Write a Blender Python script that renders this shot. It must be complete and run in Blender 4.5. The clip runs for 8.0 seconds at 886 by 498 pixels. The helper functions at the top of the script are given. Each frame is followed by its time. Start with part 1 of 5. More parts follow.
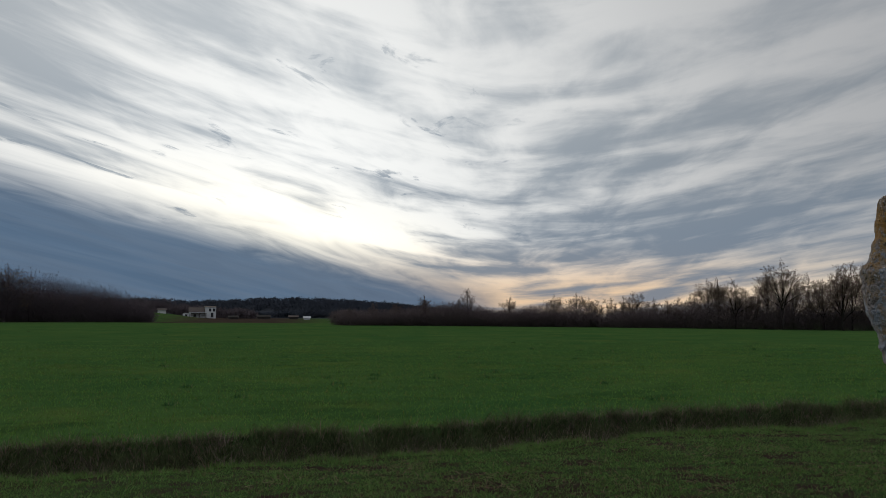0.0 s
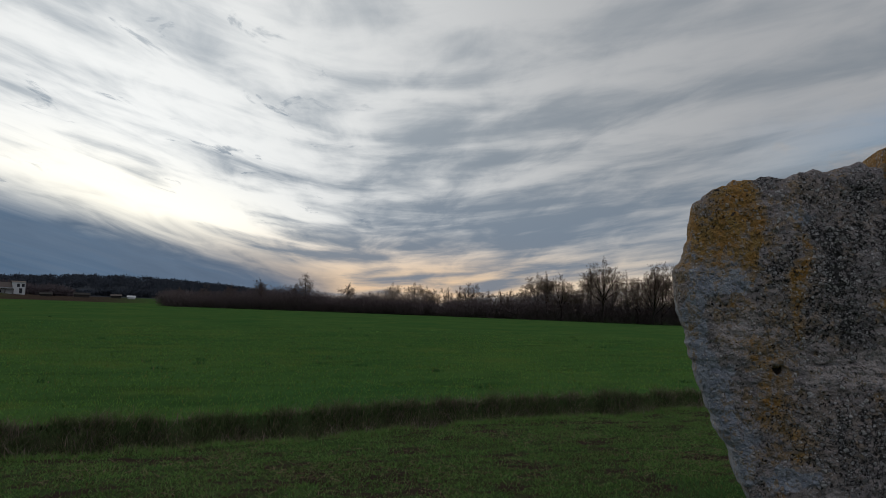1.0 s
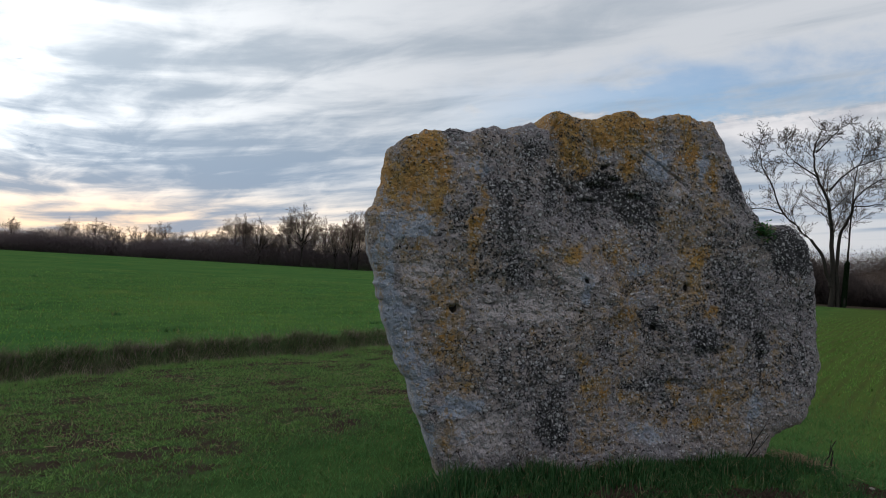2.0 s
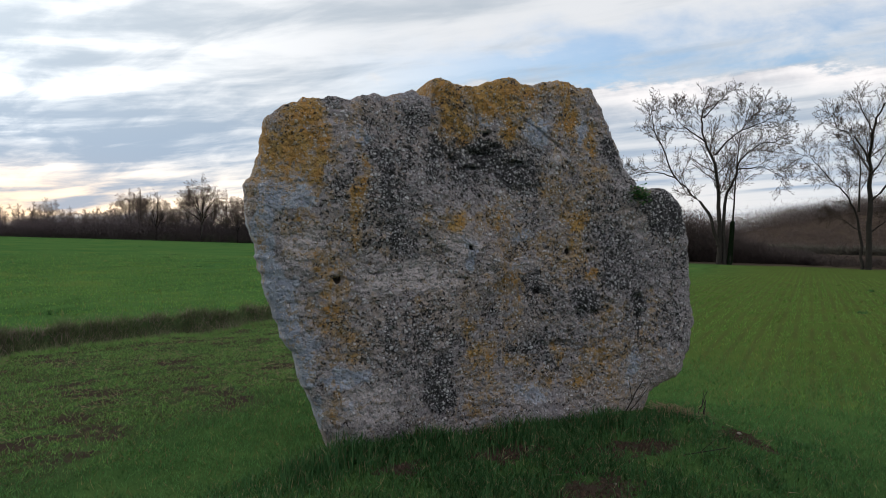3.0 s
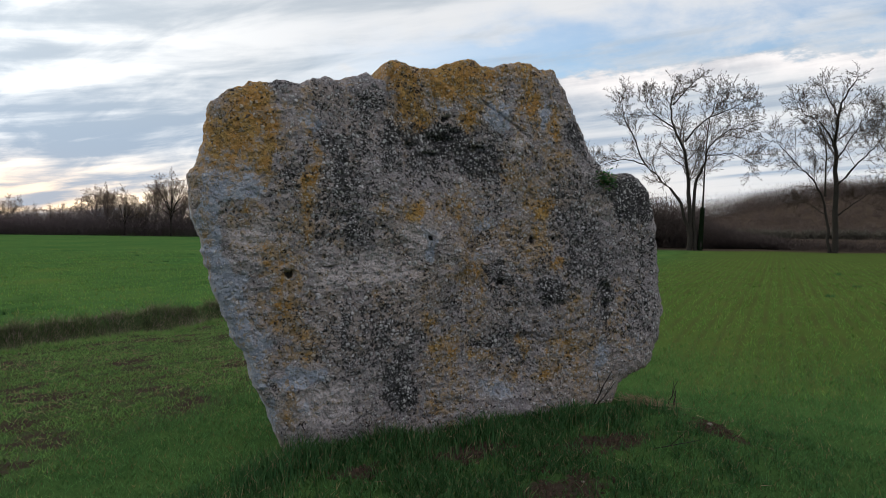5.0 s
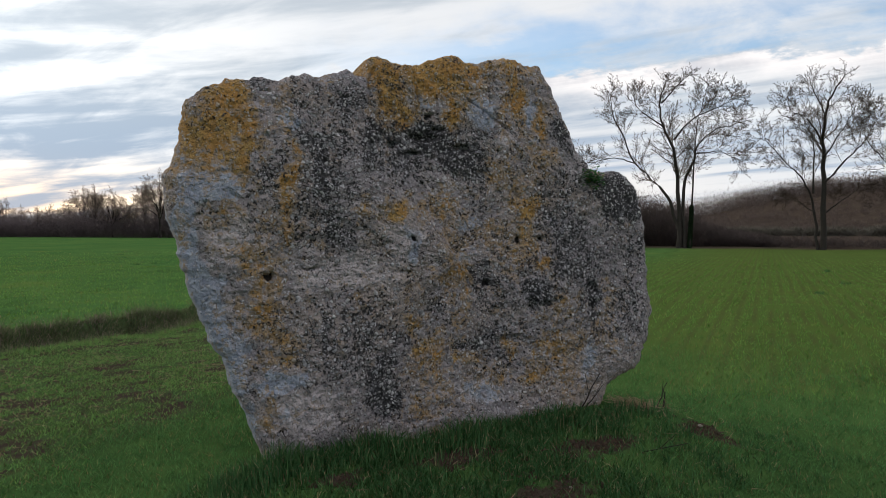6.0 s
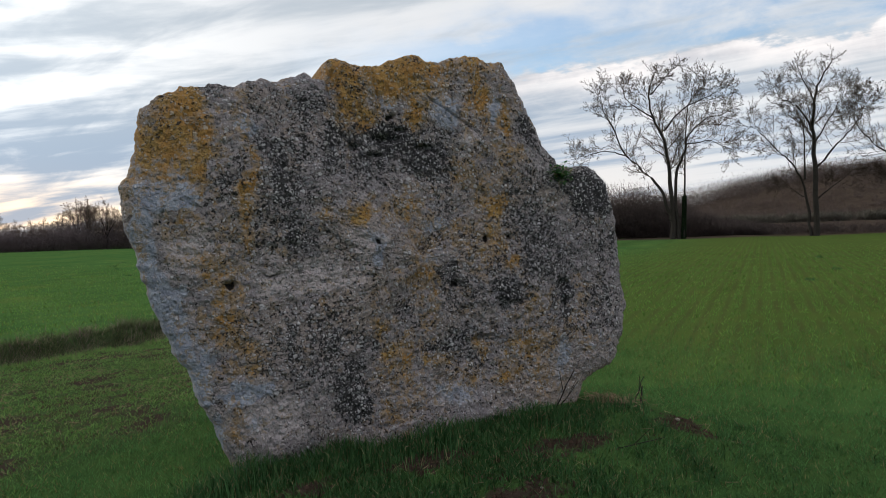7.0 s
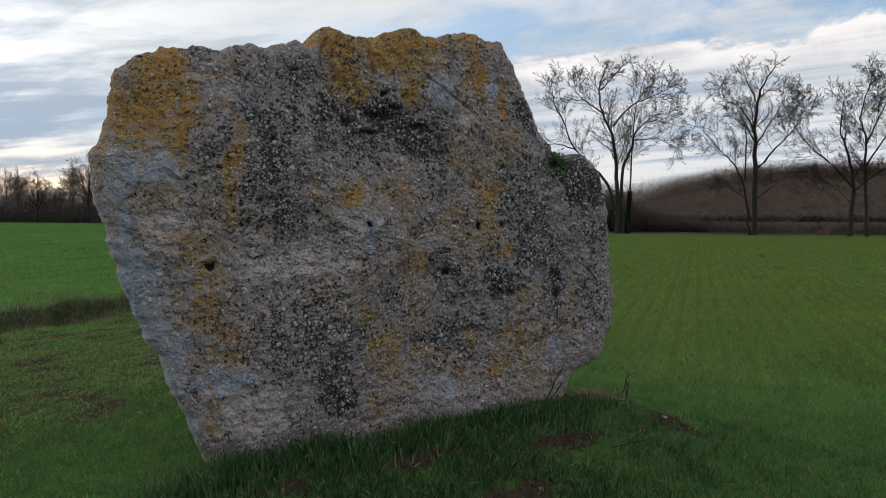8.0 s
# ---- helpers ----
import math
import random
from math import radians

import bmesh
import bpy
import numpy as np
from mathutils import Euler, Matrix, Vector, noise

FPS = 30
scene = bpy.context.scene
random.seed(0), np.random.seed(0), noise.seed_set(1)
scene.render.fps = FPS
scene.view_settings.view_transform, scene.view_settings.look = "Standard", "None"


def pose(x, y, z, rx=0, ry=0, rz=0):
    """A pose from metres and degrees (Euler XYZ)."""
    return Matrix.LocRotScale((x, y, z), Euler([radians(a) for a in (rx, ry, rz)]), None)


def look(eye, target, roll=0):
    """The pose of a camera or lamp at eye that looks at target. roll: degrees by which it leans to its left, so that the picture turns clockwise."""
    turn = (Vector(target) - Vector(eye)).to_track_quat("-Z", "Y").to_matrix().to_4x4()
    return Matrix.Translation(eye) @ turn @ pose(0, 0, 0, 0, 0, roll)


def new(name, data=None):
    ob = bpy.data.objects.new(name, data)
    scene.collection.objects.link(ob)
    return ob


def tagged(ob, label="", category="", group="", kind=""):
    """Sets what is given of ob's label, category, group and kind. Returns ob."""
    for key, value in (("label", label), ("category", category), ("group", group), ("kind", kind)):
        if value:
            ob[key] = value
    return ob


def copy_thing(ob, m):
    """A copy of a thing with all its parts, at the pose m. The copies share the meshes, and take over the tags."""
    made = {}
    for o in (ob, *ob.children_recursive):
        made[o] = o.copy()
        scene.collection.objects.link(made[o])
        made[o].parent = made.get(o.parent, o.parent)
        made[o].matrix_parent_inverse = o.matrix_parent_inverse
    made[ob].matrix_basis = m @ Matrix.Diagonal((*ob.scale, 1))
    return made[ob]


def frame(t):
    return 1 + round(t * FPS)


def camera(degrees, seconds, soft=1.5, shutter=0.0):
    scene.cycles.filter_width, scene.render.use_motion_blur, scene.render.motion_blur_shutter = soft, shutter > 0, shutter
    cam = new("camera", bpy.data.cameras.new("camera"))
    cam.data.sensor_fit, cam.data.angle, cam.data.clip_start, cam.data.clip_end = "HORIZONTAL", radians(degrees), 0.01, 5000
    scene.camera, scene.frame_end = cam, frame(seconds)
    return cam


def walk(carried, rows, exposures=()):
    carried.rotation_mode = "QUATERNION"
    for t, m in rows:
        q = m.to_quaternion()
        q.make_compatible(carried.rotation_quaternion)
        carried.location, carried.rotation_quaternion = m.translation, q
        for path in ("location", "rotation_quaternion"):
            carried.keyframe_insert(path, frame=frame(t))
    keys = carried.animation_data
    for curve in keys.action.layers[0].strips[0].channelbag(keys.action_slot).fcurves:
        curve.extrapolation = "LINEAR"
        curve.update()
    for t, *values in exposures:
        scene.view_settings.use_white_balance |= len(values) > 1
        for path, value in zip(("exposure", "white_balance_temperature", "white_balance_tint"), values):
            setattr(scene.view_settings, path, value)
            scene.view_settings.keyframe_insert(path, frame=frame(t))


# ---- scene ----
cam = camera(61.9, 8.0, 0.7)
PATH = [
    (0, (0.34, -0.04, 1.544), (-1.064, 1.372, 1.737), -0.0),
    (0.5, (0.265, 0.053, 1.533), (-1.049, 1.548, 1.726), 0.7),
    (1, (0.277, 0.138, 1.55), (-0.795, 1.818, 1.713), 1.7),
    (1.5, (0.282, 0.207, 1.531), (-0.428, 2.075, 1.628), 2.3),
    (2, (0.287, 0.245, 1.516), (-0.041, 2.217, 1.562), 3.0),
    (2.2, (0.306, 0.263, 1.516), (0.082, 2.25, 1.552), 3.0),
    (3.3, (0.542, 0.307, 1.528), (0.481, 2.306, 1.49), 0.9),
    (3.5, (0.601, 0.312, 1.53), (0.547, 2.311, 1.494), 0.6),
    (4, (0.667, 0.303, 1.526), (0.636, 2.302, 1.486), 0.1),
    (4.5, (0.61, 0.431, 1.513), (0.591, 2.43, 1.472), 0.1),
    (5.8, (0.549, 0.659, 1.539), (0.566, 2.657, 1.466), 0.5),
    (6, (0.613, 0.681, 1.527), (0.632, 2.68, 1.473), 0.0),
    (6.5, (0.789, 0.739, 1.535), (0.794, 2.738, 1.49), -1.6),
    (7, (0.837, 0.741, 1.535), (0.864, 2.74, 1.479), -2.1),
    (7.5, (0.708, 0.853, 1.529), (0.783, 2.851, 1.49), -1.7),
    (8, (0.497, 1.029, 1.527), (0.677, 3.019, 1.433), 0.1),
]
EXPOSURE = [(0, -0.35, 6450, 10), (1.0, -0.4, 6400, 10), (1.5, -0.1, 6300, 10), (2.0, 0.45, 6250, 10), (3.5, 0.82, 6500, 10), (4.0, 0.70, 6500, 10), (4.5, 0.74, 6500, 10), (6.0, 0.88, 6500, 10), (6.5, 0.70, 6500, 10), (7.5, 0.92, 6500, 10), (8.0, 0.76, 6500, 10)]
walk(cam, [(t, look(eye, target, roll)) for t, eye, target, roll in PATH], EXPOSURE)

# ---------------------------------------------------------------- light and sky
SUN_AZ, SUN_EL = radians(-58.0), radians(9.0)      # azimuth from +y, clockwise seen from above
SUN_DIR = Vector((math.sin(SUN_AZ) * math.cos(SUN_EL), math.cos(SUN_AZ) * math.cos(SUN_EL), math.sin(SUN_EL)))
sun_data = bpy.data.lights.new("sun", "SUN")
sun_data.energy, sun_data.angle, sun_data.color = 0.62, radians(32), (1.0, 0.86, 0.68)
sun = new("sun", sun_data)
sun.matrix_world = look(SUN_DIR * 50, (0, 0, 0))


class Nodes:
    """Short hand for node trees."""

    def __init__(self, tree):
        self.t = tree

    def add(self, kind, **inputs):
        n = self.t.nodes.new(kind)
        for k, v in inputs.items():
            self.put(n.inputs[k.replace("_", " ")], v)
        return n

    def put(self, socket, v):
        if isinstance(v, bpy.types.NodeSocket):
            self.t.links.new(v, socket)
        else:
            socket.default_value = v

    def math(self, op, a, b=0.0, c=0.0, clamp=False):
        n = self.t.nodes.new("ShaderNodeMath")
        n.operation, n.use_clamp = op, clamp
        for i, v in enumerate((a, b, c)):
            self.put(n.inputs[i], v)
        return n.outputs[0]

    def step(self, v, lo, hi, to_lo=0.0, to_hi=1.0):
        n = self.t.nodes.new("ShaderNodeMapRange")
        n.interpolation_type = "SMOOTHSTEP"
        for i, w in enumerate((v, lo, hi, to_lo, to_hi)):
            self.put(n.inputs[i], w)
        return n.outputs[0]

    def mix(self, f, a, b, blend="MIX"):
        n = self.t.nodes.new("ShaderNodeMix")
        n.data_type, n.blend_type = "RGBA", blend
        n.clamp_factor = True
        self.put(n.inputs[0], f)
        for i, v in ((6, a), (7, b)):
            self.put(n.inputs[i], v if isinstance(v, bpy.types.NodeSocket) else (*v[:3], 1.0))
        return n.outputs[2]

    def noise(self, vec, scale, detail=4.0, rough=0.55, distort=0.0):
        n = self.t.nodes.new("ShaderNodeTexNoise")
        self.put(n.inputs["Vector"], vec)
        for k, v in (("Scale", scale), ("Detail", detail), ("Roughness", rough), ("Distortion", distort)):
            self.put(n.inputs[k], v)
        return n.outputs["Fac"]

    def voronoi(self, vec, scale, feature="F1", out="Distance"):
        n = self.t.nodes.new("ShaderNodeTexVoronoi")
        n.feature = feature
        self.put(n.inputs["Vector"], vec)
        self.put(n.inputs["Scale"], scale)
        return n.outputs[out]

    def xyz(self, x, y, z=0.0):
        n = self.t.nodes.new("ShaderNodeCombineXYZ")
        for i, v in enumerate((x, y, z)):
            self.put(n.inputs[i], v)
        return n.outputs[0]

    def split(self, vec):
        n = self.t.nodes.new("ShaderNodeSeparateXYZ")
        self.put(n.inputs[0], vec)
        return n.outputs

    def attr(self, name):
        n = self.t.nodes.new("ShaderNodeAttribute")
        n.attribute_name = name
        return n.outputs["Fac"]


def build_sky():
    world = bpy.data.worlds.new("evening_sky")
    scene.world = world
    world.use_nodes = True
    tree = world.node_tree
    tree.nodes.clear()
    k = Nodes(tree)
    direction = tree.nodes.new("ShaderNodeTexCoord").outputs["Generated"]
    x, y, z = k.split(direction)
    sky = tree.nodes.new("ShaderNodeTexSky")
    sky.sky_type, sky.sun_disc = "NISHITA", False
    sky.sun_elevation, sky.sun_rotation = SUN_EL, SUN_AZ
    sky.air_density, sky.dust_density = 1.0, 0.6
    blue = k.mix(1.0, sky.outputs[0], (0.10, 0.118, 0.15), "MULTIPLY")
    # cloud streets run towards one point of the horizon: p along them, q across
    va = radians(-41.0)
    p = k.math("ADD", k.math("MULTIPLY", x, math.sin(va)), k.math("MULTIPLY", y, math.cos(va)))
    q = k.math("ADD", k.math("MULTIPLY", x, math.cos(va)), k.math("MULTIPLY", y, -math.sin(va)))
    up = k.math("MAXIMUM", z, 0.0)
    span = k.math("SQRT", k.math("ADD", k.math("MULTIPLY", q, q), 0.012))
    bow = k.math("SUBTRACT", k.math("MULTIPLY", span, 0.20), k.math("MULTIPLY", q, 0.07))
    lift = k.math("SUBTRACT", z, bow)
    b = k.math("DIVIDE", k.math("MULTIPLY", lift, 1.9), k.math("ADD", lift, 0.33))
    a = k.math("DIVIDE", q, k.math("ADD", up, 0.30))
    wisp = k.noise(k.xyz(k.math("MULTIPLY", a, 3.2), k.math("MULTIPLY", b, 5.5), p), 1.7, 9.0, 0.55, 0.5)
    street = k.noise(k.xyz(k.math("MULTIPLY", a, 1.5), k.math("MULTIPLY", b, 7.5), k.math("ADD", p, 7.1)), 1.5, 7.0, 0.52, 0.35)
    broad = k.noise(k.xyz(k.math("MULTIPLY", a, 1.2), k.math("MULTIPLY", b, 1.8), k.math("ADD", p, 3.7)), 1.2, 3.0, 0.5, 0.3)
    # how near to the sun, and to the bright rim of the heavy bank under it
    sx, sy, sz = SUN_DIR
    near = k.math("ADD", k.math("ADD", k.math("MULTIPLY", x, sx), k.math("MULTIPLY", y, sy)), k.math("MULTIPLY", z, sz))
    near = k.math("MAXIMUM", near, 0.0)
    glow = k.math("POWER", near, 7.0)
    rim = k.math("ADD", k.math("SUBTRACT", z, 0.03), k.math("MULTIPLY", q, 0.235))
    wide = k.math("POWER", k.math("DIVIDE", k.math("ADD", q, 0.24), 0.20), 2.0)
    tall = k.math("POWER", k.math("DIVIDE", k.math("SUBTRACT", rim, 0.025), 0.055), 2.0)
    core = k.math("MULTIPLY", k.math("POWER", 2.718, k.math("MULTIPLY", k.math("ADD", wide, tall), -1.0)), k.step(p, 0.0, 0.3))
    # thin bright veil of cloud
    veil = k.mix(glow, (0.46, 0.47, 0.485), (1.24, 1.25, 1.22))
    veil = k.mix(k.step(p, 0.1, -0.7), veil, (0.66, 0.65, 0.66))
    veil = k.mix(core, veil, (1.6, 1.52, 1.3))
    # warm low light at the horizon
    low = k.math("MULTIPLY", k.step(z, 0.12, 0.02), k.step(q, -0.45, 0.0))
    low = k.math("MULTIPLY", low, k.step(q, 1.0, 0.3))
    low = k.math("MULTIPLY", low, k.step(p, 0.0, 0.5))
    veil = k.mix(k.math("MULTIPLY", low, 0.8), veil, k.mix(k.step(q, 0.12, 0.4), (1.08, 0.70, 0.36), (1.0, 0.79, 0.56)))
    # darker streets of cloud
    grey = k.mix(glow, (0.238, 0.28, 0.325), (0.36, 0.432, 0.505))
    grey = k.mix(k.math("MULTIPLY", k.step(z, 0.24, 0.08), k.step(p, 0.1, 0.5)), grey, (0.18, 0.245, 0.33))
    shade = k.math("ADD", k.math("MULTIPLY", street, 0.58), k.math("MULTIPLY", wisp, 0.42))
    shade = k.math("ADD", shade, k.math("MULTIPLY", k.math("SUBTRACT", broad, 0.5), 0.36))
    # heavier cloud high in the west, and dark scud torn off it
    high = k.math("MULTIPLY", k.math("MULTIPLY", k.step(q, -0.16, -0.42), k.step(z, 0.2, 0.38)), k.step(p, 0.2, 0.6))
    shade = k.math("ADD", shade, k.math("MULTIPLY", high, 0.10))
    scud = k.noise(k.xyz(k.math("MULTIPLY", a, 3.4), k.math("MULTIPLY", b, 6.5), k.math("ADD", p, 11.3)), 2.1, 6.0, 0.6, 0.7)
    scud = k.math("MULTIPLY", k.step(scud, 0.60, 0.70), k.math("MULTIPLY", k.step(q, 0.16, -0.1), k.step(z, 0.08, 0.14)))
    shade = k.math("ADD", shade, k.math("MULTIPLY", scud, 0.13))
    thin = k.math("POWER", k.math("DIVIDE", k.math("ADD", q, 0.14), 0.16), 2.0)
    thin = k.math("MULTIPLY", k.math("POWER", 2.718, k.math("MULTIPLY", thin, -1.0)), k.math("MULTIPLY", k.step(z, 0.10, 0.2), k.step(p, 0.1, 0.5)))
    shade = k.math("SUBTRACT", shade, k.math("MULTIPLY", thin, 0.055))
    grey_top = k.math("MULTIPLY", k.math("MULTIPLY", k.step(q, 0.15, 0.36), k.step(q, 0.75, 0.5)), k.step(z, 0.22, 0.36))
    shade = k.math("ADD", shade, k.math("MULTIPLY", grey_top, 0.05))
    fan = k.math("MULTIPLY", k.math("MULTIPLY", k.step(z, 0.36, 0.22), k.step(q, 0.02, 0.14)), k.step(q, 0.62, 0.42))
    shade = k.math("ADD", shade, k.math("MULTIPLY", fan, 0.035))
    shade = k.math("SUBTRACT", shade, k.math("MULTIPLY", core, 0.12))
    shade = k.math("SUBTRACT", shade, k.math("MULTIPLY", glow, 0.025))
    deep = k.math("MULTIPLY", k.math("MULTIPLY", k.step(z, 0.16, 0.06), k.step(q, -0.02, 0.08)), k.step(q, 0.42, 0.2))
    shade = k.math("ADD", shade, k.math("MULTIPLY", deep, 0.11))
    clear = k.math("MULTIPLY", k.math("MULTIPLY", k.step(z, 0.12, 0.02), k.step(q, -0.12, 0.25)), k.step(p, 0.2, 0.6))
    shade = k.math("SUBTRACT", shade, k.math("MULTIPLY", clear, 0.15))
    dark = k.step(shade, 0.38, 0.64)
    cloud = k.mix(k.math("MULTIPLY", dark, k.step(z, 0.18, 0.40, 0.88, 0.62)), veil, grey)
    # the heavy bank that slopes down to the vanishing point of the streets
    edge = k.math("ADD", rim, k.math("MULTIPLY", k.math("SUBTRACT", wisp, 0.5), 0.05))
    bank = k.math("MULTIPLY", k.step(edge, 0.04, -0.025), k.step(q, 0.06, -0.05))
    bank_colour = k.mix(wisp, (0.063, 0.12, 0.205), (0.15, 0.232, 0.345))
    cloud = k.mix(k.math("MULTIPLY", bank, 0.96), cloud, bank_colour)
    # a torn gap of blue with a bright roll of cloud under it
    line = k.math("SUBTRACT", k.math("SUBTRACT", z, 0.178), k.math("MULTIPLY", k.math("SUBTRACT", q, 0.55), 0.10))
    flat = k.xyz(k.math("MULTIPLY", x, 1.0), k.math("MULTIPLY", y, 1.0), k.math("MULTIPLY", z, 2.2))
    puff = k.noise(flat, 8.0, 8.0, 0.58, 0.2)
    ragged = k.math("ADD", line, k.math("MULTIPLY", k.math("SUBTRACT", wisp, 0.5), 0.025))
    ragged = k.math("ADD", ragged, k.math("MULTIPLY", k.math("SUBTRACT", puff, 0.5), 0.13))
    gap = k.math("MULTIPLY", k.step(ragged, 0.0, 0.015), k.step(ragged, 0.10, 0.03))
    gap = k.math("MULTIPLY", gap, k.step(q, 0.42, 0.8))
    gap = k.math("MULTIPLY", gap, k.step(k.math("ADD", k.math("MULTIPLY", k.noise(flat, 5.0, 6.0, 0.6, 0.3), 0.6), k.math("MULTIPLY", street, 0.4)), 0.60, 0.47, 0.2, 0.95))
    roll = k.math("MULTIPLY", k.step(ragged, -0.05, -0.004), k.step(ragged, 0.008, -0.002))
    roll = k.math("MULTIPLY", roll, k.step(q, 0.5, 0.8))
    cloud = k.mix(k.math("MULTIPLY", roll, 0.85), cloud, k.mix(k.step(k.math("ADD", k.math("MULTIPLY", wisp, 0.5), k.math("MULTIPLY", k.noise(direction, 9.0, 6.0, 0.6), 0.5)), 0.42, 0.62), (0.62, 0.59, 0.58), (0.40, 0.395, 0.415)))
    colour = k.mix(k.math("MULTIPLY", gap, 0.85), cloud, blue)
    below = k.step(z, -0.02, 0.0)
    colour = k.mix(below, (0.05, 0.06, 0.05), colour)
    bg = k.add("ShaderNodeBackground", Color=colour, Strength=1.0)
    out = tree.nodes.new("ShaderNodeOutputWorld")
    tree.links.new(bg.outputs[0], out.inputs[0])


build_sky()

# ---------------------------------------------------------------- materials


def material(name, build, rough=0.9, gloss=0.2):
    m = bpy.data.materials.new(name)
    m.use_nodes = True
    tree = m.node_tree
    tree.nodes.clear()
    k = Nodes(tree)
    bsdf = tree.nodes.new("ShaderNodeBsdfPrincipled")
    out = tree.nodes.new("ShaderNodeOutputMaterial")
    tree.links.new(bsdf.outputs[0], out.inputs[0])
    bsdf.inputs["Roughness"].default_value = rough
    bsdf.inputs["Specular IOR Level"].default_value = gloss
    place = tree.nodes.new("ShaderNodeNewGeometry").outputs["Position"]
    local = tree.nodes.new("ShaderNodeTexCoord").outputs["Object"]
    made = build(k, place, local)
    colour, height, dist = made if isinstance(made, tuple) else (made, None, 0)
    k.put(bsdf.inputs["Base Color"], colour)
    if height is not None:
        bump = k.add("ShaderNodeBump", Height=height, Distance=dist, Strength=1.0)
        tree.links.new(bump.outputs[0], bsdf.inputs["Normal"])
    return m


def mat_stone(k, place, local):
    fine = k.noise(local, 42.0, 6.0, 0.75)
    mid = k.noise(local, 6.0, 6.0, 0.65, 0.5)
    patchy = k.noise(local, 15.0, 5.0, 0.62, 0.4)
    grit = k.noise(local, 140.0, 4.0, 0.7)
    wob = k.t.nodes.new("ShaderNodeTexNoise")
    k.put(wob.inputs["Vector"], local)
    k.put(wob.inputs["Scale"], 36.0)
    warped = k.t.nodes.new("ShaderNodeVectorMath")
    warped.operation = "MULTIPLY_ADD"
    k.put(warped.inputs[0], wob.outputs["Color"])
    warped.inputs[1].default_value = (0.03, 0.03, 0.03)
    k.put(warped.inputs[2], local)
    warped = warped.outputs[0]
    big_cell, big_way = k.split(k.voronoi(warped, 30.0, out="Color")), k.voronoi(warped, 30.0)
    small_cell, small_way = k.split(k.voronoi(warped, 56.0, out="Color")), k.voronoi(warped, 56.0)
    # weathered limestone: pinkish grey, tan where the rain has stained it
    base = k.mix(k.step(mid, 0.3, 0.7), (0.26, 0.235, 0.25), (0.43, 0.385, 0.39))
    base = k.mix(k.step(patchy, 0.5, 0.68, 0.0, 0.5), base, (0.22, 0.185, 0.175))
    base = k.mix(k.step(fine, 0.5, 0.68, 0.0, 0.5), base, (0.14, 0.12, 0.11))
    base = k.mix(k.step(k.noise(local, 1.5, 4.0, 0.6, 0.4), 0.45, 0.65, 0.0, 0.4), base, k.mix(fine, (0.27, 0.20, 0.135), (0.44, 0.34, 0.24)))
    chalk = k.math("ADD", k.attr("chalk"), k.math("MULTIPLY", k.math("SUBTRACT", patchy, 0.5), 1.0))
    chalk = k.step(chalk, 0.25, 0.6)
    base = k.mix(k.math("MULTIPLY", chalk, 0.85), base, k.mix(k.step(fine, 0.4, 0.7), (0.57, 0.51, 0.51), (0.39, 0.34, 0.34)))
    # bare, bluish broken stone
    bare = k.mix(k.step(patchy, 0.35, 0.65), (0.27, 0.30, 0.375), (0.44, 0.475, 0.555))
    bare = k.mix(k.step(fine, 0.55, 0.7, 0.0, 0.4), bare, (0.20, 0.21, 0.25))
    c = k.mix(k.step(k.math("ADD", k.attr("bare"), k.math("MULTIPLY", k.math("SUBTRACT", patchy, 0.5), 0.8)), 0.3, 0.45, 0.0, 0.92), base, bare)
    # mustard lichen over a tan stain
    org = k.math("ADD", k.attr("lichen"), k.math("MULTIPLY", k.math("SUBTRACT", fine, 0.5), 0.8))
    org = k.math("ADD", org, k.math("MULTIPLY", k.math("SUBTRACT", big_cell[1], 0.5), 0.35))
    org = k.math("ADD", org, k.math("MULTIPLY", k.math("SUBTRACT", patchy, 0.5), 1.3))
    c = k.mix(k.step(org, 0.12, 0.42, 0.0, 0.8), c, k.mix(patchy, (0.25, 0.17, 0.095), (0.46, 0.335, 0.205)))
    org = k.step(org, 0.46, 0.72)
    mustard = k.mix(k.step(mid, 0.35, 0.65), (0.44, 0.205, 0.03), (0.47, 0.30, 0.105))
    mustard = k.mix(k.step(fine, 0.46, 0.66, 0.0, 0.65), mustard, (0.17, 0.105, 0.045))
    c = k.mix(k.math("MULTIPLY", org, k.step(mid, 0.25, 0.6, 0.65, 0.92)), c, mustard)
    # black crust, breaking up into specks where it thins out; groove shade painted in
    level = k.math("ADD", k.attr("crust_and_shade"), k.math("MULTIPLY", k.math("SUBTRACT", mid, 0.5), 0.5))
    film = k.math("ADD", k.math("MULTIPLY", level, 0.62), k.math("MULTIPLY", k.math("SUBTRACT", patchy, 0.5), 1.2))
    c = k.mix(k.step(film, 0.12, 0.5, 0.0, 0.88), c, k.mix(fine, (0.12, 0.12, 0.135), (0.29, 0.29, 0.315)))
    speck = k.noise(local, 40.0, 4.0, 0.6, 0.7)
    dark = k.math("ADD", speck, k.math("MULTIPLY", level, 0.24))
    dark = k.math("ADD", dark, k.math("MULTIPLY", k.math("SUBTRACT", patchy, 0.5), 0.22))
    dark = k.math("SUBTRACT", dark, k.math("MULTIPLY", chalk, 0.06))
    dark = k.math("MULTIPLY", k.step(dark, 0.61, 0.65), k.step(k.attr("bare"), 0.55, 0.2, 0.12, 1.0))
    c = k.mix(k.math("MULTIPLY", dark, 0.93), c, k.mix(small_cell[1], (0.010, 0.010, 0.011), (0.07, 0.066, 0.07)))
